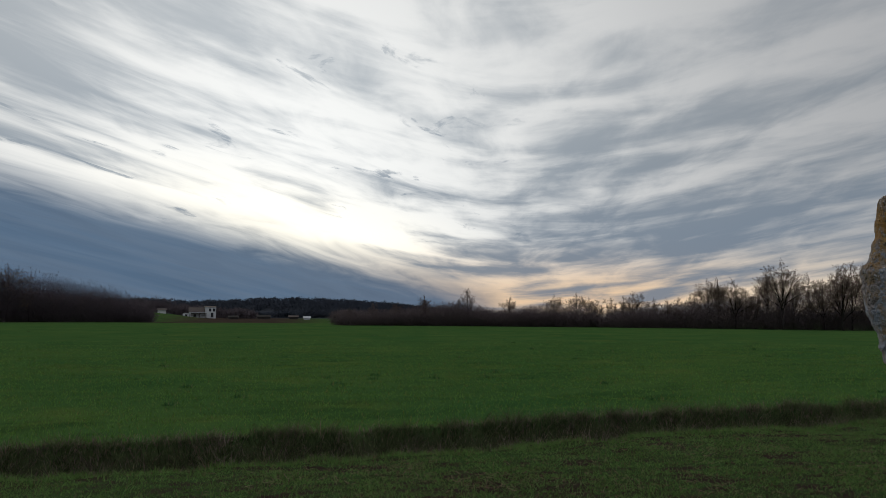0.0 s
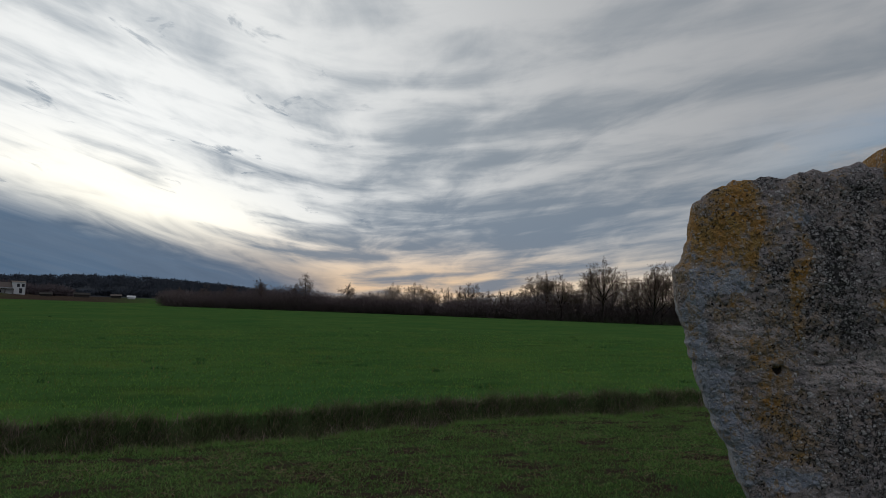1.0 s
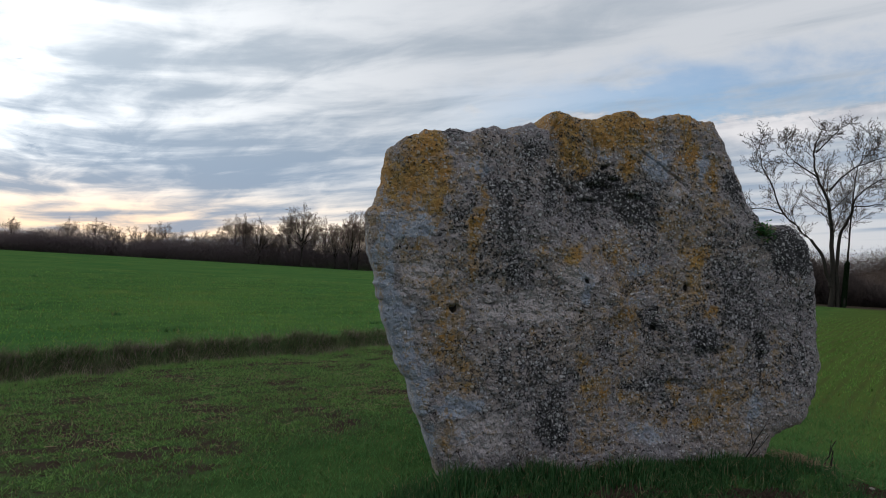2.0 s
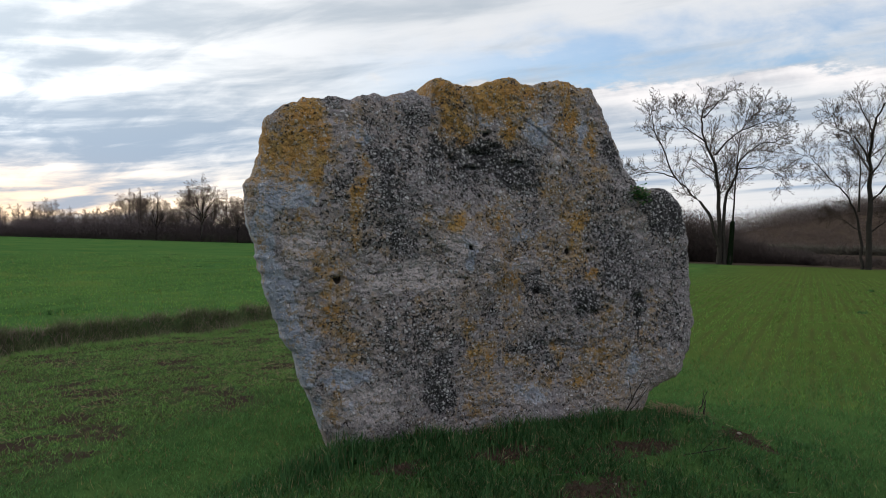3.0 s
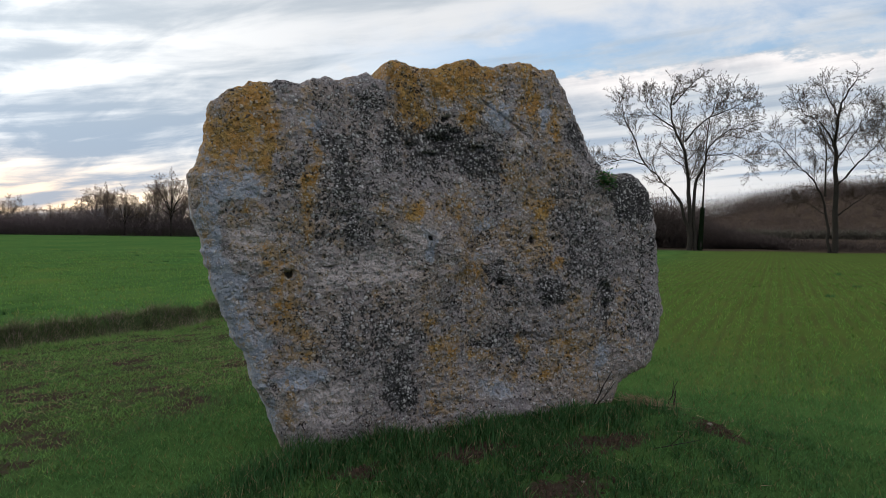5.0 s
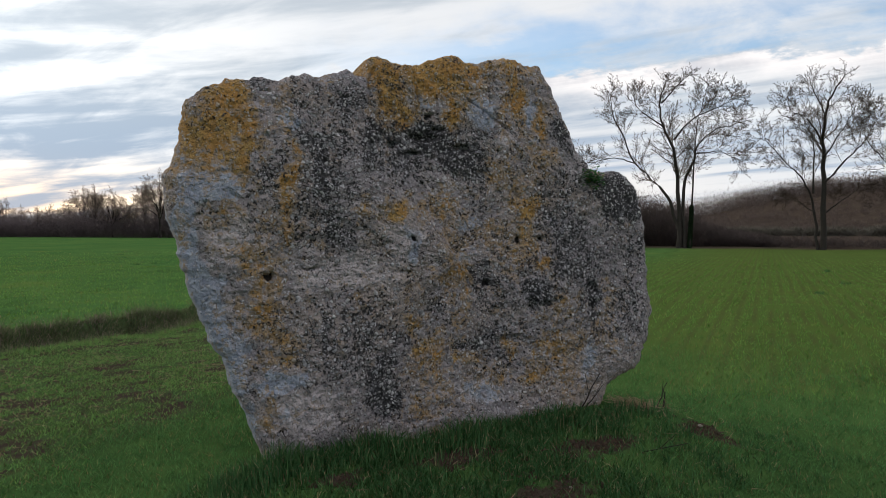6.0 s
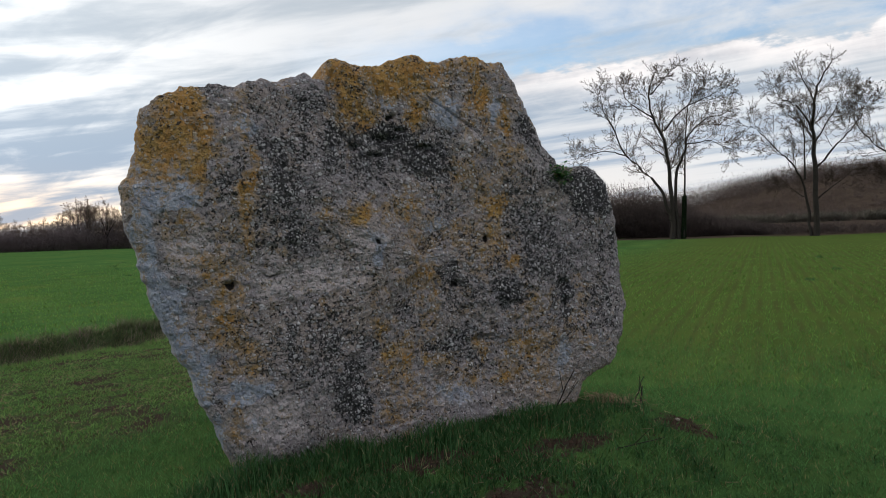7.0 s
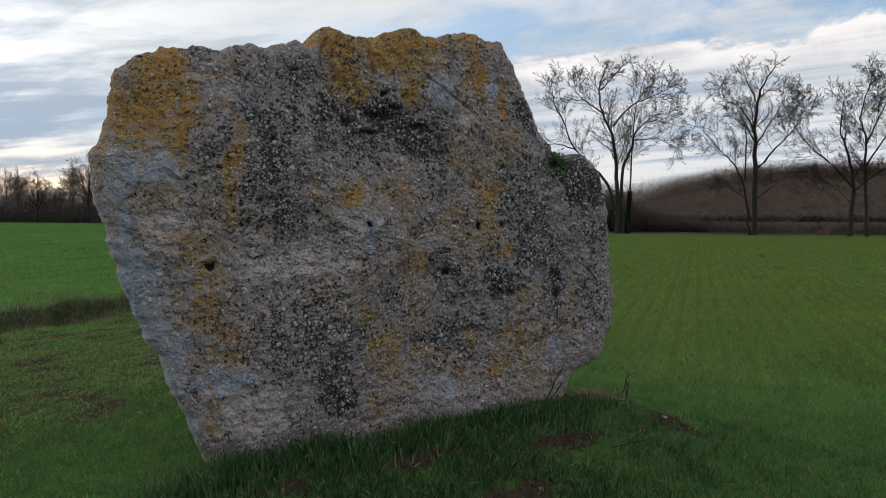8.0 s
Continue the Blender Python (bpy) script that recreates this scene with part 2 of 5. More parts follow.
    # pale rosettes of two sizes, each with a thin dark margin
    ros = k.math("ADD", k.attr("rosette"), k.math("MULTIPLY", k.math("SUBTRACT", patchy, 0.5), 0.9))
    ros = k.math("SUBTRACT", ros, k.math("MULTIPLY", chalk, 0.5))
    for cell, way, keep in ((small_cell, small_way, 0.46), (big_cell, big_way, 0.58)):
        there = k.step(k.math("ADD", cell[2], k.math("MULTIPLY", ros, 0.42)), keep + 0.16, keep + 0.2)
        radius = k.math("ADD", k.math("MULTIPLY", cell[0], 0.34), 0.18)
        disc = k.math("MULTIPLY", there, k.step(k.math("SUBTRACT", way, radius), 0.0, -0.06))
        margin = k.math("MULTIPLY", there, k.step(k.math("SUBTRACT", way, radius), 0.13, 0.06))
        c = k.mix(k.math("MULTIPLY", margin, k.step(level, 0.0, 0.5, 0.2, 0.85)), c, (0.04, 0.038, 0.04))
        pale = k.mix(cell[1], (0.24, 0.24, 0.26), (0.67, 0.65, 0.665))
        pale = k.mix(k.step(level, 0.25, 0.8, 0.0, 0.55), pale, (0.78, 0.765, 0.77))
        pale = k.mix(k.step(grit, 0.5, 0.66, 0.0, 0.45), pale, (0.25, 0.235, 0.23))
        pale = k.mix(k.math("MULTIPLY", org, 0.55), pale, (0.42, 0.31, 0.15))
        c = k.mix(k.math("MULTIPLY", disc, 0.8), c, pale)
    # pores, hairline cracks and pits, the shade inside them painted near black
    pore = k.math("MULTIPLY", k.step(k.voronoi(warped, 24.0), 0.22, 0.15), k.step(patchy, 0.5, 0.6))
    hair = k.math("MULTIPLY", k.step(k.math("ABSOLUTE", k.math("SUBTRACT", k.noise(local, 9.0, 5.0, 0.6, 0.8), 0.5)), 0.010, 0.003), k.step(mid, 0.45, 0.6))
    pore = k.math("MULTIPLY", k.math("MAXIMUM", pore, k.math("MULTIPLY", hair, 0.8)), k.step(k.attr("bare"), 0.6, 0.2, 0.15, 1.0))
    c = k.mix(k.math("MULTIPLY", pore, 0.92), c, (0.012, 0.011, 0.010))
    c = k.mix(k.step(k.attr("pit_shade"), 0.45, 0.7, 0.0, 0.9), c, (0.012, 0.011, 0.012))
    height = k.math("ADD", k.math("MULTIPLY", fine, 0.5), k.math("MULTIPLY", grit, 0.22))
    height = k.math("ADD", height, k.math("MULTIPLY", k.step(big_way, 0.5, 0.1), 0.45))
    height = k.math("ADD", height, k.math("MULTIPLY", k.step(small_way, 0.5, 0.1), 0.22))
    height = k.math("SUBTRACT", height, k.math("MULTIPLY", pore, 0.8))
    height = k.math("SUBTRACT", height, k.math("MULTIPLY", dark, 0.6))
    return c, height, 0.03


def mat_ground(k, place, local):
    big = k.noise(place, 0.35, 4.0, 0.6)
    mid = k.noise(place, 2.6, 5.0, 0.65)
    fine = k.noise(place, 26.0, 4.0, 0.7)
    turf = k.mix(k.step(mid, 0.3, 0.7), (0.038, 0.085, 0.026), (0.068, 0.125, 0.036))
    turf = k.mix(k.step(k.noise(place, 60.0, 4.0, 0.75), 0.48, 0.62, 0.0, 0.6), turf, (0.025, 0.05, 0.016))
    crop = k.mix(k.step(k.noise(place, 0.12, 4.0, 0.6), 0.3, 0.7), (0.048, 0.122, 0.036), (0.078, 0.15, 0.042))
    crop = k.mix(k.step(k.noise(place, 9.0, 6.0, 0.75), 0.5, 0.66, 0.0, 0.5), crop, (0.035, 0.085, 0.022))
    crop = k.mix(k.step(big, 0.5, 0.75, 0.0, 0.6), crop, (0.13, 0.165, 0.04))
    crop = k.mix(k.step(k.noise(place, 1.1, 6.0, 0.8), 0.52, 0.66, 0.0, 0.5), crop, (0.045, 0.10, 0.03))
    crop = k.mix(k.step(k.noise(place, 0.55, 5.0, 0.75, 0.6), 0.55, 0.68, 0.0, 0.6), crop, (0.04, 0.095, 0.025))
    # drilled rows with bare earth between them
    x, y, z = k.split(place)
    s = k.math("SUBTRACT", k.math("MULTIPLY", x, 0.912), k.math("MULTIPLY", y, 0.41))
    t = k.math("ADD", k.math("MULTIPLY", x, 0.41), k.math("MULTIPLY", y, 0.912))
    band = k.noise(k.xyz(k.math("MULTIPLY", s, 1.3), k.math("MULTIPLY", t, 0.22), 4.2), 1.0, 6.0, 0.7, 0.4)
    crop = k.mix(k.step(band, 0.5, 0.64, 0.0, 0.6), crop, (0.03, 0.072, 0.022))
    crop = k.mix(k.step(band, 0.46, 0.32, 0.0, 0.5), crop, (0.10, 0.165, 0.045))
    crop = k.mix(k.math("MULTIPLY", k.attr("rows"), 0.6), crop, (0.085, 0.108, 0.023))
    row = k.step(k.math("SINE", k.math("MULTIPLY", s, 2 * math.pi / 0.3)), 0.2, 1.0)
    row = k.math("MULTIPLY", row, k.step(k.noise(place, 0.5, 3.0), 0.35, 0.6))
    row = k.math("MULTIPLY", row, k.attr("rows"))
    soil = k.mix(fine, (0.026, 0.020, 0.016), (0.072, 0.053, 0.041))
    crop = k.mix(k.math("MULTIPLY", row, 0.62), crop, (0.066, 0.072, 0.026))
    dull = k.mix(k.step(mid, 0.35, 0.62), (0.066, 0.078, 0.04), (0.06, 0.122, 0.04))
    dull = k.mix(k.step(k.noise(place, 55.0, 4.0, 0.75), 0.48, 0.62, 0.0, 0.75), dull, (0.04, 0.035, 0.02))
    scuff = k.noise(k.xyz(k.math("MULTIPLY", s, 2.4), k.math("MULTIPLY", t, 0.8), 1.7), 2.4, 6.0, 0.72, 0.3)
    dull = k.mix(k.step(scuff, 0.49, 0.6, 0.0, 0.9), dull, (0.055, 0.038, 0.026))
    dull = k.mix(k.step(scuff, 0.46, 0.33, 0.0, 0.5), dull, (0.10, 0.17, 0.04))
    c = k.mix(k.attr("crop"), turf, crop)
    c = k.mix(k.attr("verge"), c, dull)
    bare = k.math("ADD", k.math("ADD", k.attr("soil"), k.math("MULTIPLY", k.math("SUBTRACT", k.noise(place, 21.0, 4.0, 0.7), 0.5), 1.1)), k.math("MULTIPLY", k.math("SUBTRACT", k.noise(place, 5.0, 5.0, 0.65), 0.5), 1.3))
    c = k.mix(k.step(bare, 0.35, 0.65), c, soil)
    c = k.mix(k.attr("ditch"), c, k.mix(mid, (0.035, 0.036, 0.022), (0.10, 0.09, 0.06)))
    fallow = k.mix(k.step(mid, 0.3, 0.7), (0.036, 0.026, 0.023), (0.065, 0.048, 0.039))
    fallow = k.mix(k.step(big, 0.35, 0.7), fallow, (0.078, 0.06, 0.044))
    c = k.mix(k.attr("fallow"), c, fallow)
    # far wooded ground, with bluish distance haze painted into its colour
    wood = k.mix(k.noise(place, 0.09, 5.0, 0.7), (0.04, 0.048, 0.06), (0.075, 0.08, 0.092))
    c = k.mix(k.attr("hazy_woods"), c, wood)
    height = k.math("ADD", k.math("MULTIPLY", mid, 0.6), k.math("MULTIPLY", fine, 0.4))
    return c, height, 0.06


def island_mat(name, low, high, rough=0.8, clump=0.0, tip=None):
    """Thin blades and twigs that pass light on: a tint of its own for each, and patches over metres."""

    def build(k, place, local):
        r = k.t.nodes.new("ShaderNodeNewGeometry").outputs["Random Per Island"]
        f = k.math("ADD", k.math("MULTIPLY", r, 0.7), k.math("MULTIPLY", k.noise(place, clump or 1.0, 3.0), 0.3))
        c = k.mix(f, low, high)
        if tip:
            c = k.mix(k.step(r, 0.88, 0.92), c, tip)
        return c

    m = bpy.data.materials.new(name)
    m.use_nodes = True
    tree = m.node_tree
    tree.nodes.clear()
    k = Nodes(tree)
    c = build(k, tree.nodes.new("ShaderNodeNewGeometry").outputs["Position"], None)
    face = k.add("ShaderNodeBsdfDiffuse", Color=c, Roughness=rough)
    through_it = k.add("ShaderNodeBsdfTranslucent", Color=c)
    both = tree.nodes.new("ShaderNodeAddShader")
    out = tree.nodes.new("ShaderNodeOutputMaterial")
    tree.links.new(face.outputs[0], both.inputs[0])
    tree.links.new(through_it.outputs[0], both.inputs[1])
    tree.links.new(both.outputs[0], out.inputs[0])
    return m


def bark(k, place, local):
    n = k.noise(local, 3.0, 5.0, 0.65)
    return k.mix(n, (0.014, 0.012, 0.010), (0.045, 0.039, 0.032)), k.noise(local, 14.0, 4.0), 0.03


def plain(low, high, scale):
    def build(k, place, local):
        return k.mix(k.noise(local, scale, 5.0, 0.65), low, high), k.noise(local, scale * 6, 3.0), 0.01

    return build


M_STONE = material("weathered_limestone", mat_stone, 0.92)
M_GROUND = material("turf_and_soil", mat_ground, 1.0, 0.0)
M_TURF = island_mat("turf_blades", (0.037, 0.098, 0.034), (0.083, 0.16, 0.052), 0.7, 0.8, (0.15, 0.13, 0.06))
M_CROP = island_mat("crop_blades", (0.062, 0.138, 0.034), (0.122, 0.196, 0.05), 0.7, 0.4, (0.13, 0.125, 0.045))
M_VERGE = island_mat("verge_blades", (0.064, 0.132, 0.04), (0.146, 0.228, 0.068), 0.8, 1.3, (0.14, 0.105, 0.065))
M_DITCH = island_mat("ditch_blades", (0.032, 0.052, 0.024), (0.128, 0.15, 0.07), 0.8, 2.6, (0.2, 0.15, 0.115))
M_TUFT = island_mat("tuft_blades", (0.022, 0.062, 0.026), (0.06, 0.124, 0.044), 0.6, 1.5, (0.17, 0.14, 0.08))
M_DEAD = island_mat("dead_stalks", (0.05, 0.04, 0.033), (0.24, 0.19, 0.16), 0.9, 2.0)
M_STRAW = island_mat("dry_straw", (0.10, 0.072, 0.045), (0.24, 0.185, 0.125), 0.85)
M_BARK = material("winter_bark", bark, 0.9)
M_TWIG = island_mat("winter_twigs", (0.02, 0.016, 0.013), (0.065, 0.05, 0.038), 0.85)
# paler than the near twigs: the haze of distance is in the colour
M_HAZY_TWIG = island_mat("hazy_far_twigs", (0.07, 0.054, 0.047), (0.15, 0.112, 0.092), 0.9)
M_SCRUB = island_mat("scrub_twigs", (0.036, 0.03, 0.029), (0.085, 0.067, 0.06), 0.9, 0.05)
# lightened and purpled: distance haze is mixed into this scrub colour
M_HAZY_SCRUB = island_mat("hazy_scrub_twigs", (0.08, 0.067, 0.07), (0.122, 0.098, 0.098), 0.9, 0.05)
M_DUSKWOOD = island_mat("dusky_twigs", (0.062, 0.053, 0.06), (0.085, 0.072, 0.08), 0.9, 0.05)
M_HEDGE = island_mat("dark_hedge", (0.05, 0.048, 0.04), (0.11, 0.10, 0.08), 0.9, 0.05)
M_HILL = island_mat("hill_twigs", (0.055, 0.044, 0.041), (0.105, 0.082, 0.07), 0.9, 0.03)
# bluish distance haze painted into the ridge trees
M_HAZY_RIDGE = island_mat("hazy_ridge_trees", (0.028, 0.035, 0.047), (0.052, 0.058, 0.072), 0.9, 0.02)
M_IVY = island_mat("ivy_leaves", (0.006, 0.011, 0.006), (0.015, 0.024, 0.011), 0.5)
M_RENDER = material("pale_wall_render", plain((0.48, 0.50, 0.53), (0.66, 0.68, 0.71), 1.2), 0.85)
M_PEBBLE = material("pale_pebble", plain((0.22, 0.19, 0.16), (0.4, 0.36, 0.31), 40.0), 0.9)
M_ROOF = material("clay_roof", plain((0.08, 0.068, 0.064), (0.15, 0.125, 0.115), 1.5), 0.85)
M_DARKWOOD = material("dark_shed_wood", plain((0.025, 0.023, 0.022), (0.06, 0.054, 0.05), 1.0), 0.85)
M_GLASS = material("dark_window_glass", plain((0.02, 0.024, 0.03), (0.04, 0.045, 0.055), 0.5), 0.15)
M_CLOD = island_mat("soil_clods", (0.024, 0.018, 0.014), (0.08, 0.055, 0.041), 0.95)

# ---------------------------------------------------------------- mesh helpers


def mesh_object(name, verts, faces, mat, parent=None, smooth=False, label=""):
    me = bpy.data.meshes.new(name)
    verts = np.asarray(verts, dtype=np.float32).reshape(-1, 3)
    faces = np.asarray(faces, dtype=np.int32)
    size = faces.shape[1]
    me.vertices.add(len(verts))
    me.vertices.foreach_set("co", verts.ravel())
    me.loops.add(faces.size)
    me.loops.foreach_set("vertex_index", faces.ravel())
    me.polygons.add(len(faces))
    me.polygons.foreach_set("loop_start", np.arange(0, faces.size, size, dtype=np.int32))
    me.polygons.foreach_set("use_smooth", np.full(len(faces), smooth))
    me.update(calc_edges=True)
    me.validate()
    me.materials.append(mat)
    ob = new(name, me)
    ob.parent = parent
    if label:
        tagged(ob, label)
    return ob


def part(name, bm, mat, parent=None, label="", smooth=False):
    me = bpy.data.meshes.new(name)
    for f in bm.faces:
        f.smooth = smooth
    bm.to_mesh(me)
    bm.free()
    me.materials.append(mat)
    ob = new(name, me)
    ob.parent = parent
    if label:
        tagged(ob, label)
    return ob


def soft_normals(ob, normals):
    """Shades fine blades and twigs like the tuft that they belong to."""
    normals = np.asarray(normals, dtype=np.float32)
    normals /= np.linalg.norm(normals, axis=1)[:, None] + 1e-6
    ob.data.normals_split_custom_set_from_vertices(normals)


def mask(ob, name, values):
    layer = ob.data.attributes.new(name, "FLOAT", "POINT")
    layer.data.foreach_set("value", np.clip(values, 0, 1).astype(np.float32))


def wavy(x, y, scale, seed=0.0):
    """Cheap smooth noise in -1..1 for arrays: a sum of turned waves."""
    total = np.zeros_like(np.asarray(x, dtype=float))
    rng = np.random.RandomState(int(seed * 10) + 5)
    for i in range(7):
        a = rng.uniform(0, 2 * math.pi)
        f = 2 * math.pi / scale * rng.uniform(0.5, 1.6)
        total += np.sin((x * math.cos(a) + y * math.sin(a)) * f + rng.uniform(0, 6.28))
    return total / 4.0


def smooth(v, lo, hi):
    t = np.clip((v - lo) / (hi - lo), 0, 1)
    return t * t * (3 - 2 * t)


# ---------------------------------------------------------------- the ground
HEAD = radians(20.9)                       # the stone's face turns by this from the x axis
FOOT = Vector((0.75, 6.09, 0.0))           # middle of the stone's foot
ALONG = np.array((math.cos(HEAD), math.sin(HEAD)))
BACK = np.array((-math.sin(HEAD), math.cos(HEAD)))


def stone_uv(x, y):
    dx, dy = x - FOOT.x, y - FOOT.y
    return dx * ALONG[0] + dy * ALONG[1], dx * BACK[0] + dy * BACK[1]


def across(x, y):
    """Metres across the drilled rows; the ditch lies at -10.4 to -8.9."""
    return 0.912 * x - 0.41 * y


def ditch_line(x, y):
    """Metres across, with the ditch's own wander."""
    return across(x, y) + 0.16 * wavy(x, y, 2.6, 3) + 0.12 * wavy(x, y, 0.8, 13)


def ditch_fade(x, y):
    return smooth(0.41 * x + 0.912 * y, 17.5, 11.5)


def height(x, y):
    x, y = np.asarray(x, dtype=float), np.asarray(y, dtype=float)
    z = np.full_like(x, -0.2)
    dist = np.hypot(x, y)
    u, w = stone_uv(x, y)
    z += (0.23 + 0.09 * smooth(u, -0.5, 1.6)) * np.exp(-((np.abs(u - 0.15) / 2.08) ** 4 + (np.abs(w) / 1.1) ** 2))
    z += 0.02 * wavy(x, y, 1.7, 1) * smooth(dist, 60, 20) + 0.03 * wavy(x, y, 6.0, 2) * smooth(dist, 120, 40)
    s = ditch_line(x, y)
    fade = ditch_fade(x, y)
    z -= fade * 0.45 * smooth(s, -10.55, -10.1) * smooth(s, -9.1, -9.95)
    z += fade * 0.10 * smooth(s, -12.0, -10.6) * smooth(s, -10.2, -10.6)
    # the field climbs gently to the west
    z += 0.0105 * np.maximum(0, -x - 40) * smooth(dist, 2500, 400)
    az = np.degrees(np.arctan2(x, y))
    # wooded ridge far to the north-west
    z += (14 + 3 * np.sin(az * 0.31)) * smooth(dist, 520, 900) * smooth(az, -110, -75) * smooth(az, -36, -50)
    z += 10 * smooth(dist, 420, 800) * smooth(az, -24, -14) * smooth(az, 30, 12)
    # grassy bank beside the farmhouse
    z += 2.6 * np.exp(-((az + 66.6) / 2.4) ** 2) * smooth(dist, 205, 275)
    # hill to the north-east
    z += 19 * smooth(dist, 225, 370) * smooth(az, 12, 30) * smooth(az, 140, 70)
    return z


def graded(lo, hi, step, far, grow=1.075):
    mid = list(np.arange(lo, hi, step))
    up, down, s = [hi], [lo], step
    while up[-1] < far:
        s *= grow
        up.append(up[-1] + s)
        down.append(down[-1] - s)
    return np.array(down[:0:-1] + mid + up)


PATCHES = [(-0.22, -0.47, 0.5, 0.17), (0.2, -1.1, 0.4, 0.19), (0.75, -0.65, 0.5, 0.15), (1.92, -0.5, 0.15, 0.4), (-1.0, -0.52, 0.26, 0.11), (1.60, 0.0, 0.22, 0.10), (0.1, -0.8, 0.12, 0.06)]


def bare_soil(x, y):
    """How bare the mound's soil is: along, away, half length, half breadth of each patch."""
    u, w = stone_uv(x, y)
    u, w = u + 0.10 * wavy(x, y, 0.5, 9), w + 0.06 * wavy(x, y, 0.35, 10)
    total = np.zeros_like(u)
    for pu, pw, ru, rw in PATCHES:
        total = np.maximum(total, np.exp(-((u - pu) / ru) ** 2 - ((w - pw) / rw) ** 2))
    return total


def scuffed(x, y):
    """Stretches along the verge where the mower has torn the turf."""
    t = 0.41 * x + 0.912 * y
    return wavy(2.2 * across(x, y), 0.8 * t, 0.9, 21) + 0.5 * wavy(2.2 * across(x, y), 0.8 * t, 0.33, 22)


def build_ground():
    gx, gy = graded(-10.5, 6.5, 0.085, 3500), graded(2.5, 16.0, 0.085, 3500)
    X, Y = np.meshgrid(gx, gy)
    x, y = X.ravel(), Y.ravel()
    z = height(x, y)
    nx, ny = len(gx), len(gy)
    i = np.arange(nx * ny).reshape(ny, nx)
    faces = np.stack([i[:-1, :-1], i[:-1, 1:], i[1:, 1:], i[1:, :-1]], axis=-1).reshape(-1, 4)
    ob = mesh_object("ground", np.stack([x, y, z], axis=1), faces, M_GROUND, smooth=True)
    tagged(ob, "green winter crop field with rough mown verge, ditch and bare soil", "ground", kind="structure")
    s = across(x, y) + 0.25 * wavy(x, y, 3.0, 4)
    dist, az = np.hypot(x, y), np.degrees(np.arctan2(x, y))
    mask(ob, "crop", smooth(ditch_line(x, y), -10.3, -10.65) + smooth(s, -9.0, -8.0) * smooth(dist, 10, 16) + smooth(s, -3.0, -0.2) * smooth(dist, 7, 10))
    mask(ob, "rows", smooth(s, -9.0, -2.0) * smooth(dist, 7, 13))
    u, w = stone_uv(x, y)
    verge = smooth(s, -10.1, -9.6) * smooth(s, -4.3, -5.0) * (0.8 + 0.35 * wavy(x, y, 2.2, 5)) * ditch_fade(x, y)
    mask(ob, "verge", verge)
    sd = ditch_line(x, y)
    mask(ob, "ditch", 0.8 * smooth(sd, -10.65, -10.3) * smooth(sd, -9.55, -9.95) * ditch_fade(x, y))
    soil = 0.85 * bare_soil(x, y)
    soil += 0.55 * np.exp(-(((x + 4.4) / 1.2) ** 2 + ((y - 6.6) / 1.3) ** 2))
    soil = np.maximum(soil, 0.8 * smooth(scuffed(x, y), 0.05, -0.6) * np.clip(verge, 0, 1))
    mask(ob, "soil", soil)
    edge_r = 66 + 3 * wavy(x, y, 40, 6)
    fallow = smooth(y + 0.25 * x, edge_r + 4, edge_r + 7) * smooth(az, 8, 14)
    fallow += smooth(dist, 176, 182) * smooth(az, -54, -56) * smooth(az, -100, -80)
    mask(ob, "fallow", fallow * (1 - smooth(dist, 195, 205) * smooth(az, -64.3, -65.2)))
    mask(ob, "hazy_woods", smooth(dist, 330, 420) * smooth(az, 16, 8) )
    return ob


build_ground()

# ---------------------------------------------------------------- the standing stone
# outline, metres along the face and up: the sunward side, the crest, the far side
SIDE_A = [(-1.31, -0.32), (-1.39, 0.02), (-1.47, 0.26), (-1.58, 0.47), (-1.685, 0.75), (-1.77, 0.96), (-1.85, 1.09), (-1.89, 1.30), (-1.97, 1.59), (-2.00, 1.88), (-1.95, 1.98), (-1.89, 2.11), (-1.86, 2.36)]
CREST = [(-1.755, 2.469), (-1.587, 2.538), (-1.459, 2.562), (-1.251, 2.562), (-1.073, 2.622), (-0.975, 2.597), (-0.767, 2.666), (-0.624, 2.632), (-0.595, 2.77), (-0.541, 2.801), (-0.414, 2.746), (-0.273, 2.737), (0.09, 2.857), (0.274, 2.786), (0.336, 2.84), (0.49, 2.867), (0.725, 2.816), (0.803, 2.833)]
SIDE_B = [(0.907, 2.663), (1.015, 2.429), (1.122, 2.185), (1.283, 2.018), (1.396, 1.984), (1.513, 2.016), (1.655, 1.935), (1.767, 1.784), (1.806, 1.491), (1.816, 1.139), (1.853, 0.836), (1.806, 0.592), (1.655, 0.372), (1.425, 0.265), (1.318, 0.084), (1.171, -0.277)]

